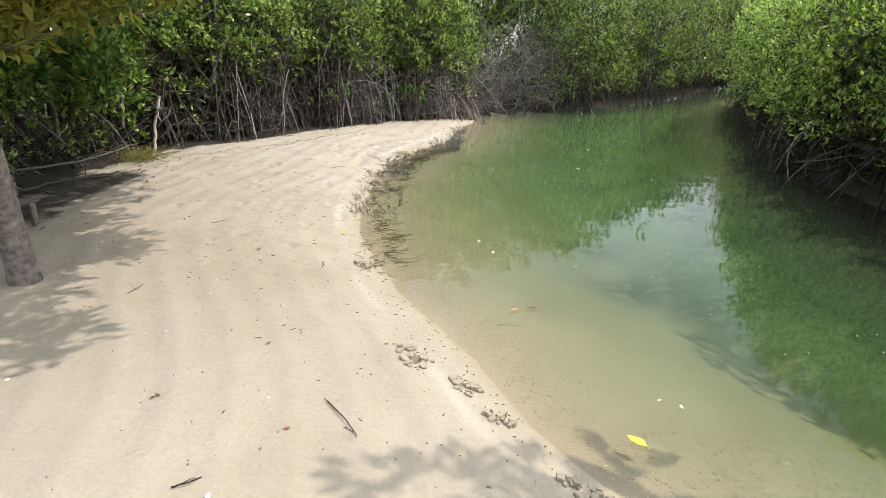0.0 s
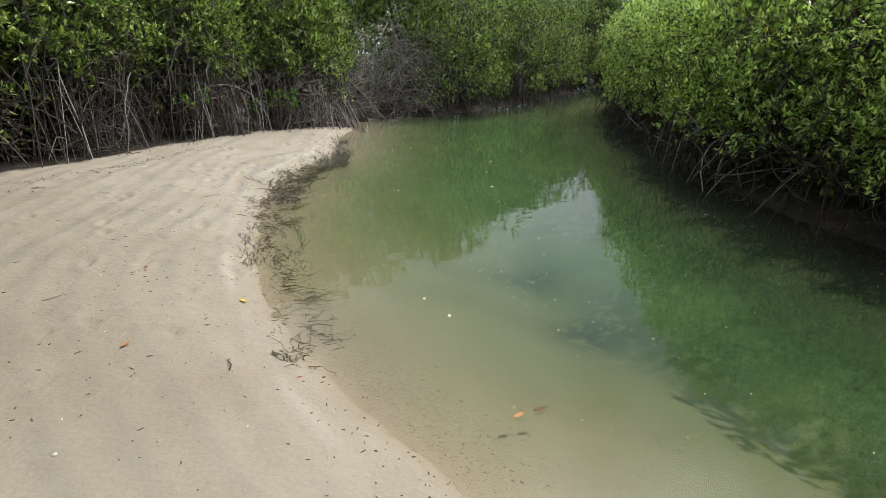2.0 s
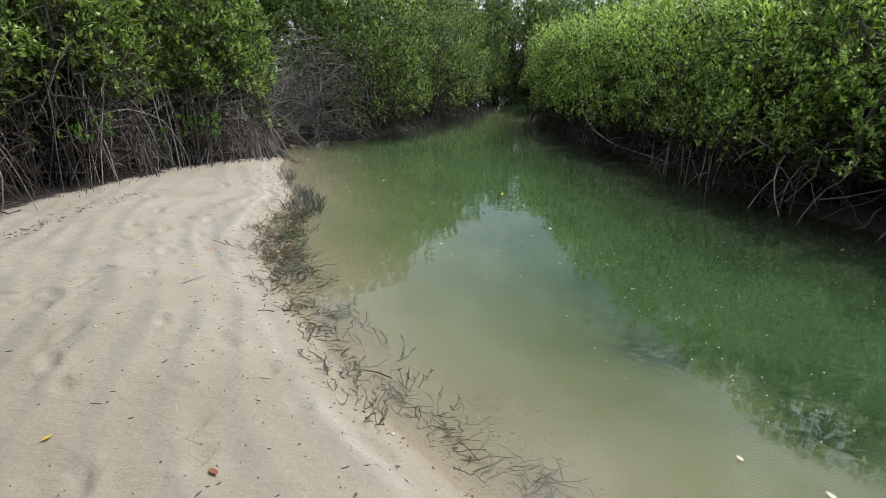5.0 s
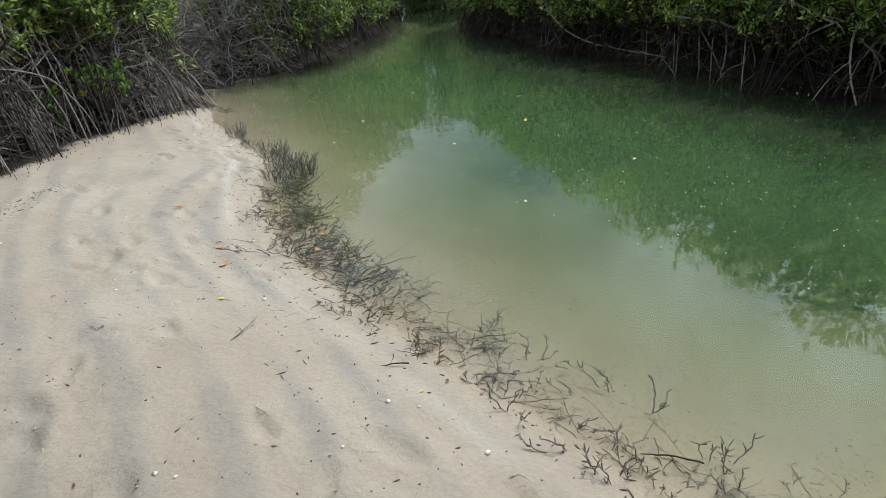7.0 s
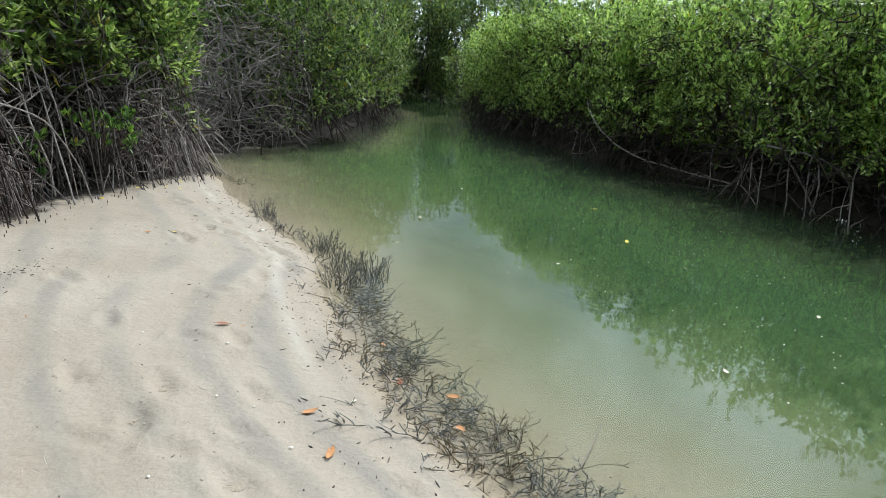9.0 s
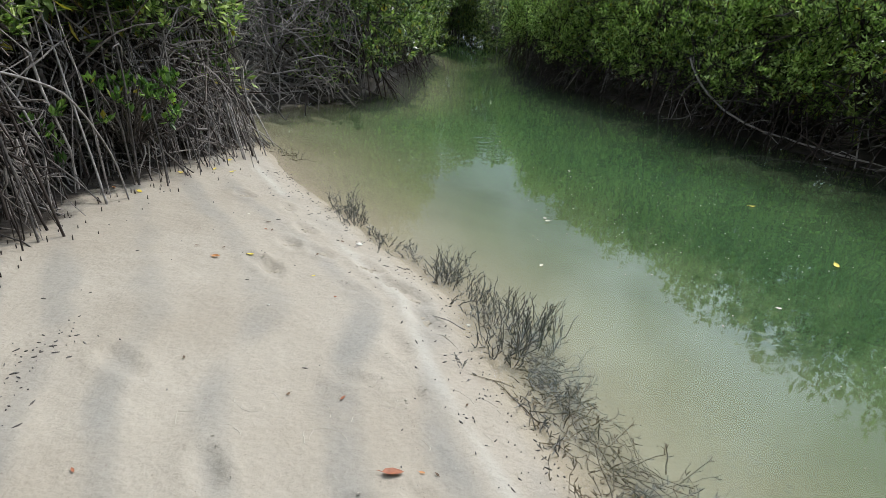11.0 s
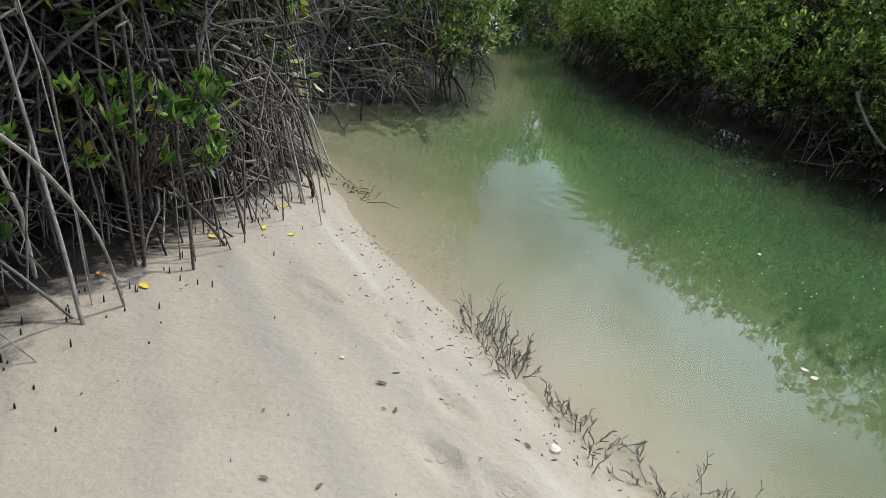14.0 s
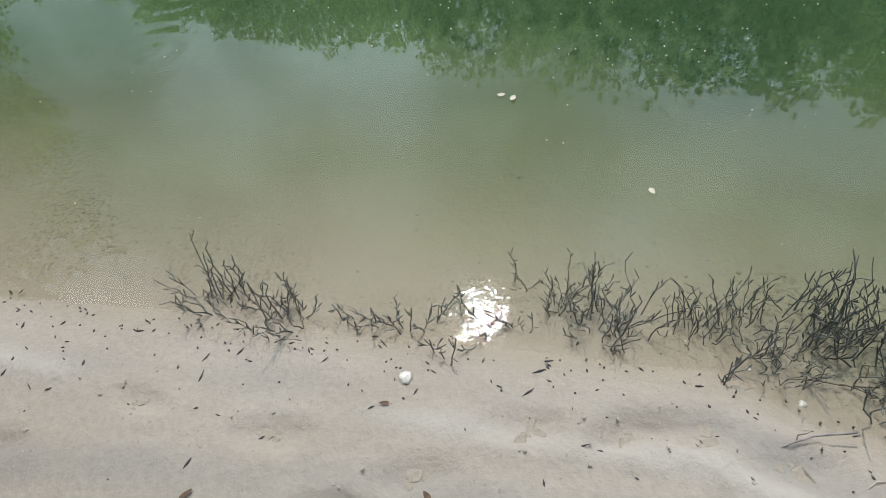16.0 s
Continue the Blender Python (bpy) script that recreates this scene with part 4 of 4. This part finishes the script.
def weed_mesh(seed, n, radius, tall, flat, stubs=7):
    """Wiry sprigs with short stubby side shoots: upright ones if flat is 0, a washed-down mat if it is 1."""
    rng = np.random.default_rng(seed)
    q = Quads()
    for k in range(n):
        a, r = rng.uniform(0, 2 * np.pi), radius * np.sqrt(rng.uniform(0, 1))
        foot = np.array([r * np.cos(a), r * np.sin(a), -0.02])
        rise = tall * rng.uniform(0.35, 1.1) * (1 - flat) + 0.014 * flat
        run = rng.normal(0, tall * (0.25 + 0.75 * flat), 2)
        top = foot + [run[0], run[1], rise]
        pts = bend(foot, top, 0.012 * (1 - flat), rng, 7, 0.006)
        tube(q, pts, np.linspace(0.0027, 0.0016, 7) * rng.uniform(0.6, 1.25), 4)
        ahead = (top - foot) / (np.linalg.norm(top - foot) + 1e-6)
        for j in range(rng.integers(stubs // 2, stubs + 1)):
            b = pts[rng.integers(2, 7)]
            d = ahead + rng.normal(0, 0.75, 3) * [1, 1, 0.9 * (1 - flat) + 0.05]
            d[2] = abs(d[2]) * (1 - flat) + 0.004
            d *= rng.uniform(0.014, 0.036) / (np.linalg.norm(d) + 1e-6)
            tube(q, np.array([b, b + d * 0.55, b + d + [0, 0, 0.003 * (1 - flat)]]), [0.0017, 0.0022, 0.0015], 4)
    return q


UPRIGHT = [weed_mesh(101 + k, 30, 0.11, 0.19, 0.03, 4).mesh("weed_clump", WEED) for k in range(3)]
SPRIG = [weed_mesh(111 + k, 3, 0.04, 0.12, 0.1, 6).mesh("weed_sprig", WEED) for k in range(4)]
TANGLED = [weed_mesh(131 + k, 23, 0.16, 0.19, 0.42, 8).mesh("weed_clump", (WEED, WEED_DRY)[k % 2]) for k in range(4)]
MAT_FLAT = [weed_mesh(121 + k, 26, 0.16, 0.12, 1.0, 3).mesh("weed_mat", WEED_DRY) for k in range(3)]
wr = random.Random(7)


def lay(name, meshes, spots, label, category, group, lift=0.0, lo=0.8, hi=1.2, floor=-9.0):
    for x, y in spots:
        ob = tagged(new(name, wr.choice(meshes)), label, category, group, "stuff")
        s = wr.uniform(lo, hi)
        ob.matrix_basis = pose(x, y, max(height_at(x, y), floor) + lift, 0, 0, wr.uniform(0, 360)) @ Matrix.Diagonal((s, s, s, 1))


def shore_x(y):
    return float(np.interp(y, [p[1] for p in SHORE], [p[0] for p in SHORE]))


clumps = [(0.68, 12.82), (0.5, 11.45), (0.58, 11.55), (0.45, 11.22), (0.5, 11.05), (0.46, 10.85), (0.4, 10.72), (0.28, 10.55), (0.16, 10.75), (0.02, 10.3), (0.1, 10.45), (-0.08, 10.1), (-0.04, 9.85), (-0.2, 9.7),
          (-0.32, 9.5), (-0.22, 9.25), (-0.38, 9.1), (-0.3, 8.9), (-0.42, 8.75), (-0.4, 8.5), (0.3, 11.0), (0.55, 12.55)]
for k in range(9):
    y = 7.5 + 3.0 * (k + wr.random()) / 9
    clumps.append((shore_x(y) + wr.uniform(-0.08, 0.3), y))
lay("weed_clump", TANGLED, [c for c in clumps if c[1] < 10.6], "tangled clump of brown wiry weed lying in the shallows", "weed", "weed along the waterline", 0, 0.75, 1.2, -0.07)
lay("weed_clump", UPRIGHT, [c for c in clumps if c[1] > 10.6], "clump of dark wiry weed standing in the shallows", "weed", "weed along the waterline", 0, 0.7, 1.15, -0.07)
sprigs = [(0.54, 12.3), (0.56, 12.17), (0.54, 12.02), (0.48, 11.75), (0.71, 11.72), (0.46, 11.85), (0.62, 11.9), (0.64, 12.6), (1.21, 14.67), (1.3, 14.5), (0.53, 12.19), (0.5, 12.1)]
for k in range(46):
    y = wr.uniform(6.0, 7.6)
    sprigs.append((shore_x(y) + wr.uniform(-0.1, 0.42), y))
for k in range(34):
    y = wr.uniform(7.6, 12.4)
    sprigs.append((shore_x(y) + wr.gauss(0.06, 0.1), y))
lay("weed_sprig", SPRIG, sprigs, "small dark sprig of weed at the waterline", "weed", "weed along the waterline", 0, 0.6, 1.1, -0.05)
mats = []
for k in range(24):
    y = 7.2 + 3.6 * (k + wr.random()) / 24
    mats.append((shore_x(y) + wr.uniform(-0.1, 0.34), y))
for k in range(8):
    y = 5.3 + 1.7 * (k + wr.random()) / 8
    mats.append((shore_x(y) + wr.uniform(0.0, 0.3), y))
mats += [(-0.42, 5.24), (-0.4, 4.99), (-0.56, 5.0), (-0.33, 4.79), (-0.42, 4.5), (-0.48, 4.4), (-0.3, 4.7), (1.2, 14.6)]
lay("weed_mat", MAT_FLAT, mats, "flat brown mat of washed-up weed in the shallows", "weed", "weed along the waterline", 0.005, 0.7, 1.15, -0.035)

# ---- litter on sand and water ----


def leaf_mesh(name, length, wide, curl, mat, seed):
    """A fallen leaf with a curled blade, a midrib fold and a stalk."""
    rng = np.random.default_rng(seed)
    n = 7
    s = np.linspace(0, 1, n)
    w = wide * np.sin(np.pi * s**0.8) ** 0.8 / 2 + 0.0008
    x = (s - 0.5) * length
    z = curl * length * (2 * s - 1) ** 2 + 0.004
    rows = np.stack([np.stack([x, side * w, z + abs(side) * w * 0.35 + rng.normal(0, 0.0012, n)], 1) for side in (-1, 0, 1)])
    i, j = np.meshgrid(np.arange(2) * n, np.arange(n - 1), indexing="ij")
    q = Quads().put(rows.reshape(-1, 3), np.stack([i + j, i + n + j, i + n + j + 1, i + j + 1], -1).reshape(-1, 4))
    tube(q, [(-length * 0.5, 0, z[0]), (-length * 0.62, 0.004, z[0] + 0.003), (-length * 0.72, 0.01, z[0])], 0.0015, 4)
    return q.mesh(name, mat)


TONES = {"orange": plain_material("orange_leaf", (0.4, 0.16, 0.05), (0.55, 0.27, 0.1), 60, 0.6), "yellow": plain_material("yellow_leaf", (0.6, 0.45, 0.03), (0.75, 0.58, 0.06), 60, 0.55),
         "brown": plain_material("brown_leaf", (0.07, 0.04, 0.02), (0.17, 0.1, 0.055), 60, 0.75), "red-brown": plain_material("red_brown_leaf", (0.2, 0.06, 0.025), (0.34, 0.12, 0.05), 60, 0.6),
         "pale": plain_material("pale_leaf", (0.5, 0.45, 0.34), (0.66, 0.6, 0.48), 60, 0.7)}
LEAVES = {t: [leaf_mesh("fallen_leaf", wr.uniform(0.065, 0.09), wr.uniform(0.03, 0.042), wr.uniform(0.03, 0.14), m, 7 + k) for k in range(3)] for t, m in TONES.items()}


def drop_leaf(x, y, tone, scale=1.0, floating=False):
    where = "floating on the creek" if floating else "lying on the sand"
    ob = tagged(new("fallen_leaf", wr.choice(LEAVES[tone])), f"{tone} fallen mangrove leaf {where}", "leaf", "fallen leaves " + ("on the water" if floating else "on the sand"))
    z = 0.003 if floating else max(height_at(x, y), 0.0) + 0.004
    ob.matrix_basis = pose(x, y, z, wr.uniform(-12, 12), wr.uniform(-8, 8), wr.uniform(0, 360)) @ Matrix.Diagonal((scale, scale, scale, 1))


for x, y, tone, s in [(-1.3, 4.6, "orange", 1.0), (-0.74, 5.27, "yellow", 1.1), (-1.46, 5.92, "red-brown", 0.9), (-2.02, 6.45, "yellow", 0.9), (-0.84, 10.38, "red-brown", 1.1), (-0.91, 9.42, "orange", 1.1),
                      (-0.3, 9.19, "orange", 1.1), (-1.01, 9.13, "orange", 1.1), (-0.58, 12.25, "orange", 1.0), (-0.4, 12.2, "yellow", 0.7), (-0.53, 13.6, "yellow", 1.0), (0.45, 14.25, "yellow", 1.0),
                      (0.2, 14.0, "yellow", 1.0), (-0.1, 13.95, "yellow", 0.9), (-0.65, 13.75, "orange", 1.0), (0.3, 13.9, "yellow", 0.8), (-0.05, 12.64, "brown", 0.6), (-0.07, 12.02, "brown", 0.6),
                      (-0.22, 9.8, "orange", 0.9), (-0.4, 9.45, "red-brown", 0.9), (-0.45, 9.0, "orange", 1.0), (-1.2, 8.7, "yellow", 0.7)]:
    drop_leaf(x, y, tone, 0.75 * s)
for k in range(70):
    y = wr.uniform(1.0, 13.6)
    x = shore_x(y) - abs(wr.gauss(0.2, 1.3))
    drop_leaf(x, y, wr.choices(["brown", "red-brown", "pale", "orange", "yellow"], (10, 3, 4, 1, 1))[0], wr.uniform(0.2, 0.42))
for k in range(110):
    y = wr.uniform(3.6, 11.0)
    drop_leaf(-3.0 - abs(wr.gauss(0, 0.9)) - (0.9 if y > 8 else 0), min(y, 9.4), wr.choice(["brown", "brown", "red-brown"]), wr.uniform(0.5, 1.0))
for k in range(40):
    a = THICKET[3] + (THICKET[6] - THICKET[3]) * wr.random()
    drop_leaf(a[0] + 0.35 + wr.gauss(0, 0.12), a[1] - 0.5 + wr.gauss(0, 0.15), wr.choice(["brown", "red-brown", "brown"]), wr.uniform(0.4, 0.9))
for x, y, tone, s in [(0.94, 2.25, "yellow", 1.3), (1.23, 2.49, "pale", 0.6), (1.15, 2.55, "pale", 0.5), (1.76, 11.67, "pale", 1.0), (1.8, 11.72, "pale", 0.8), (3.14, 12.42, "pale", 0.9), (1.06, 11.2, "pale", 0.8),
                      (1.68, 9.98, "pale", 0.8), (2.68, 9.93, "yellow", 0.8), (0.93, 8.42, "pale", 0.9), (3.82, 6.38, "pale", 0.9), (2.12, 8.29, "pale", 0.9), (0.48, 5.06, "pale", 0.9), (0.6, 3.6, "orange", 0.9),
                      (0.72, 3.62, "brown", 0.9), (0.58, 4.75, "pale", 0.9), (3.56, 10.79, "yellow", 0.8)]:
    drop_leaf(x, y, tone, s if tone != "pale" else 0.65 * s, True)
q = Quads()
frng = np.random.default_rng(23)
for k in range(520):
    if k % 2:
        x, y = frng.uniform(0.3, 4.0), frng.uniform(2.5, 14.5)
    else:
        c = [(2.2, 10.9), (2.6, 9.2), (1.6, 7.4), (3.2, 11.6), (1.0, 5.2), (3.0, 6.6)][k // 2 % 6]
        x, y = c[0] + frng.normal(0, 0.35), c[1] + frng.normal(0, 0.7)
    if shore_distance(np.array([x]), np.array([y]))[0] > -0.25:
        continue
    r = frng.uniform(0.002, 0.006)
    a = np.arange(4) * np.pi / 2 + frng.uniform(0, 6)
    ring = np.stack([x + r * np.cos(a) * frng.uniform(0.5, 1.4, 4), y + r * np.sin(a) * frng.uniform(0.5, 1.4, 4), np.full(4, 0.002)], 1)
    q.put(np.r_[ring, ring + [0, 0, 0.003]], [(4, 5, 6, 7), (0, 1, 5, 4), (1, 2, 6, 5), (2, 3, 7, 6), (3, 0, 4, 7)])
solid("floating_specks", q, TONES["pale"], "pale flecks of foam and plant scum drifting on the creek", "flecks", kind="stuff")
q = Quads()
brng = np.random.default_rng(29)
for k in range(1700):
    y = brng.uniform(0.8, 14)
    x = shore_x(y) - abs(brng.normal(0.05, 1.1)) if k % 3 and (y < 9.5 or k % 4 == 1) else shore_x(y) - brng.gamma(1.3, 0.1)
    if k > 1150:
        s = brng.uniform(3, 6.6)
        wrack = THICKET[int(s)] * (1 - s % 1) + THICKET[int(s) + 1] * (s % 1) + brng.normal(0, 0.07, 2)
        x, y = wrack[0] + 0.38, wrack[1] - 0.5
    if k <= 1150 and thicket_depth(np.array([x]), np.array([y]))[0] > 0:
        continue
    z, a, l, w = max(height_at(x, y), 0.0), brng.uniform(0, 6.3), brng.gamma(1.2, 0.0042) + 0.002, brng.uniform(0.0015, 0.0035)
    c, n = np.array([np.cos(a), np.sin(a)]) * l, np.array([-np.sin(a), np.cos(a)]) * w
    ring = np.array([[x - c[0], y - c[1], z - 0.001], [x + n[0], y + n[1], z], [x + c[0], y + c[1], z + 0.001], [x - n[0], y - n[1], z]])
    q.put(np.r_[ring, ring + [0, 0, 0.004]], [(4, 5, 6, 7), (0, 1, 5, 4), (1, 2, 6, 5), (2, 3, 7, 6), (3, 0, 4, 7)])
solid("sand_litter", q, BARK_GREY, "dark crumbs of bark and leaf scattered over the sand", "litter", kind="stuff")
# shell grit and leaf scraps on the shallow bed
for name, mat, count, seed, label in (("bed_scraps", plain_material("sodden_leaf", (0.13, 0.095, 0.055), (0.42, 0.35, 0.245), 90, 0.9), 7500, 51, "brown leaf scraps lying on the shallow creek bed"), ("bed_grit", TONES["pale"], 900, 52, "pale shell grit lying on the shallow creek bed")):
    q = Quads()
    grng = np.random.default_rng(seed)
    k = np.arange(count)
    y = np.where(k % 6 > 0, grng.uniform(1.0, 6.2, count), grng.uniform(6, 13, count))
    x = np.interp(y, [p[1] for p in SHORE], [p[0] for p in SHORE]) + grng.gamma(1.7, 0.3, count)
    z = ground_height(x, y)
    a, l = grng.uniform(0, 6.3, count), grng.gamma(1.1, 0.0021, count) + 0.0013
    w = l * grng.uniform(0.25, 0.8, count)
    c, n = np.stack([np.cos(a) * l, np.sin(a) * l, 0 * l], 1), np.stack([-np.sin(a) * w, np.cos(a) * w, 0 * w + 0.002], 1)
    o = np.stack([x, y, z], 1)
    ring = np.stack([o - c, o + n, o + c, o - n * [1, 1, -1]], 1)
    v = np.concatenate([ring, ring + [0, 0, 0.0016]], 1).reshape(-1, 3)
    faces = np.array([(4, 5, 6, 7), (0, 1, 5, 4), (1, 2, 6, 5), (2, 3, 7, 6), (3, 0, 4, 7)])
    q.put(v, (k[:, None, None] * 8 + faces[None]).reshape(-1, 4))
    solid(name, q, mat, label, "litter", kind="stuff")
# twigs
for n, (x, y, a, l) in enumerate([(-0.3, 2.29, -57, 0.3), (-1.86, 3.74, 80, 0.16), (-0.78, 1.89, 30, 0.1), (-1.7, 2.1, 20, 0.12), (-0.55, 6.5, 120, 0.2), (-1.25, 8.3, 30, 0.22), (-0.2, 8.55, 15, 0.5), (-0.42, 9.55, 60, 0.3),
                                  (-0.35, 8.9, 50, 0.3), (0.05, 11.05, 100, 0.25), (-0.9, 7.6, 140, 0.15), (-1.9, 5.4, 35, 0.14), (-0.75, 4.3, 100, 0.12)]):
    c, s = math.cos(radians(a)) * l / 2, math.sin(radians(a)) * l / 2
    base = max(height_at(x, y), 0.0)
    stick("twig", "bleached bare twig lying on the sand" if n % 2 or n in (6, 8) else "dark bare twig lying on the sand", [(x - c, y - s, base + 0.006), (x + 0.015, y - 0.01, base + 0.012), (x + c, y + s, base + 0.004)], 0.0036, 0.002,
          TWIG_GREY if n % 2 or n in (6, 8) else BARK_BROWN_SHADE, 200 + n, 1, 0.05, "twig", "twigs on the sand", 5)
SHELL = plain_material("bleached_shell", (0.55, 0.5, 0.42), (0.72, 0.68, 0.6), 70, 0.6)
shells = [(-1.48, 3.07), (-1.38, 3.09), (-1.9, 2.6), (-1.75, 2.3), (0.29, 12.1), (0.18, 11.0), (0.3, 11.1)] + [(-0.6 - abs(wr.gauss(0.4, 0.9)), wr.uniform(1.2, 12)) for k in range(26)]
for n, (x, y) in enumerate(shells):
    lump("shell", (x, y, height_at(x, y) + 0.002), wr.uniform(0.006, 0.013) if n != 4 else 0.021, 300 + n, SHELL, "small bleached shell fragment on the sand", "shell", 0.5, "shells on the sand")
# broken crust at the water's edge
CRUST = plain_material("damp_sand_crust", (0.27, 0.225, 0.165), (0.35, 0.305, 0.235), 90, 0.95, 0.7)
crusts = [(-0.03, 2.92, 14, 0.17), (0.24, 2.66, 10, 0.13), (0.38, 2.38, 6, 0.1), (0.64, 1.95, 7, 0.14), (-0.46, 4.4, 5, 0.1)]
crusts += [(fx, fy, 4, 0.085 * fs) for fx, fy, fa, fs in FOOTPRINTS[:13]]
for n, (x, y, count, span) in enumerate(crusts):
    old = n >= 5
    crust = thing("sand_crust", "cracked thin crust of damp sand in an old footprint" if old else "broken slabs of damp sand crust at the water's edge", "sand clod", "cracked footprints" if old else "broken crust along the shore", at=pose(*gz(x, y)))
    crng = np.random.default_rng(400 + n)
    base = height_at(x, y)
    # a cake broken into jigsaw pieces, heaved up along a crack
    pitch, wide, deep = (span * 0.36, span * 0.55, span * 0.4) if old else (span * 0.24, span * 0.85, span * 0.45)
    turn = -0.75 + crng.normal(0, 0.15)
    for row in np.arange(-deep, deep + 1e-6, pitch * 0.86):
        for col in np.arange(-wide, wide + 1e-6, pitch):
            cx, cy = col + crng.normal(0, pitch * 0.36), row + crng.normal(0, pitch * 0.36)
            if (cx / wide) ** 2 + (cy / deep) ** 2 > crng.uniform(0.5, 1.1):
                continue
            heave = 0.0 if old else max(0.0, 0.02 - 0.35 * abs(cy - 0.2 * deep)) * crng.uniform(0.4, 1.3)
            px, py = cx * math.cos(turn) - cy * math.sin(turn), cx * math.sin(turn) + cy * math.cos(turn)
            dz = height_at(x + px, y + py) - base
            m = 8
            a = (np.arange(m) + crng.uniform(-0.42, 0.42, m)) * 2 * np.pi / m
            rr = pitch * crng.uniform(0.26, 0.74, m) * crng.choice([0.55, 0.8, 1.0, 1.5])
            edge = np.stack([px + rr * np.cos(a), py + rr * np.sin(a)], 1)
            tilt = crng.normal(0, 0.05 if old else 0.15, 2)
            h = dz + heave + (0.001 if old else 0.004) + (edge[:, 0] - px) * tilt[0] + (edge[:, 1] - py) * tilt[1]
            top = np.c_[(edge - [px, py]) * 0.86 + [px, py], h + (0.002 if old else 0.004)]
            v = np.r_[np.c_[edge, np.full(m, dz - 0.02)], np.c_[edge, h], top]
            side = [(e + k, e + (k + 1) % m, e + m + (k + 1) % m, e + m + k) for e in (0, m) for k in range(m)]
            q = Quads().put(v, side + [(16, 17, 18, 19), (16, 19, 20, 21), (16, 21, 22, 23)])
            part("slab", q, CRUST, crust, smooth=False)
# crumbs thrown up round the footprints
q = Quads()
urng = np.random.default_rng(37)
for fx, fy, fa, fs in FOOTPRINTS:
    for k in range(9):
        a, r = urng.uniform(0, 2 * np.pi), urng.normal(1.25, 0.22)
        u, v = r * 0.13 * fs * np.cos(a), r * 0.055 * fs * np.sin(a)
        x, y = fx + u * math.cos(fa) - v * math.sin(fa), fy + u * math.sin(fa) + v * math.cos(fa)
        z, w = height_at(x, y), urng.uniform(0.003, 0.008)
        b = np.arange(4) * np.pi / 2 + urng.uniform(0, 6)
        ring = np.stack([x + w * np.cos(b) * urng.uniform(0.5, 1.3, 4), y + w * np.sin(b) * urng.uniform(0.5, 1.3, 4), np.full(4, z - 0.003)], 1)
        top = (ring - [x, y, 0]) * [0.6, 0.6, 1] + [x, y, w * 0.5]
        q.put(np.r_[ring, top], [(4, 5, 6, 7), (0, 1, 5, 4), (1, 2, 6, 5), (2, 3, 7, 6), (3, 0, 4, 7)])
solid("sand_crumbs", q, plain_material("sand_crumb", (0.32, 0.28, 0.22), (0.39, 0.345, 0.28), 50, 0.9, 0.4), "crumbs of damp sand thrown up round old footprints", "sand crumbs", kind="stuff", smooth=False)
# lifted edges of old prints and cracks in the damp crust
q = Quads()
erng = np.random.default_rng(43)
for k in range(190):
    y = erng.uniform(4.6, 11.0)
    x = shore_x(y) - 0.12 - abs(erng.normal(0, 0.9))
    if thicket_depth(np.array([x]), np.array([y]))[0] > -0.15:
        continue
    r, a0, turn = erng.uniform(0.018, 0.06), erng.uniform(0, 2 * np.pi), erng.uniform(0.9, 3.4)
    ang = a0 + np.linspace(0, turn, 8)
    rr = r * (1 + 0.16 * np.cumsum(erng.normal(0, 0.7, 8)))
    ax, ay = x + rr * np.cos(ang), y + 1.5 * rr * np.sin(ang)
    az = ground_height(ax, ay) - 0.0012
    tube(q, np.stack([ax, ay, az], 1), np.r_[0.001, erng.uniform(0.0018, 0.0036, 6), 0.001], 4)
solid("sand_ridges", q, plain_material("dry_sand_edge", (0.34, 0.3, 0.235), (0.42, 0.375, 0.3), 60, 0.95, 0.4), "lifted crumbling edges of old prints in the damp sand", "sand ridges", kind="stuff", smooth=False)
# breathing roots and seedlings at the foot of the thicket
q = Quads()
prng = np.random.default_rng(31)
for k in range(170):
    t = prng.uniform(0, 1)
    line = THICKET[6:]
    s = t * (len(line) - 1)
    a = line[int(s)] * (1 - s % 1) + line[min(int(s) + 1, len(line) - 1)] * (s % 1)
    p = a + np.array([0.5, -0.6]) * prng.gamma(1.2, 0.1) + prng.normal(0, 0.08, 2) - [0.08, -0.1]
    z = height_at(*p)
    h = prng.uniform(0.008, 0.036)
    tube(q, [(p[0], p[1], z - 0.02), (p[0] + 0.001, p[1], z + h * 0.6), (p[0] + 0.002, p[1] + 0.001, z + h)], [0.0035, 0.003, 0.0012], 4)
solid("breathing_roots", q, BARK_BROWN_SHADE, "short dark root pegs poking up through the sand", "roots", kind="stuff")
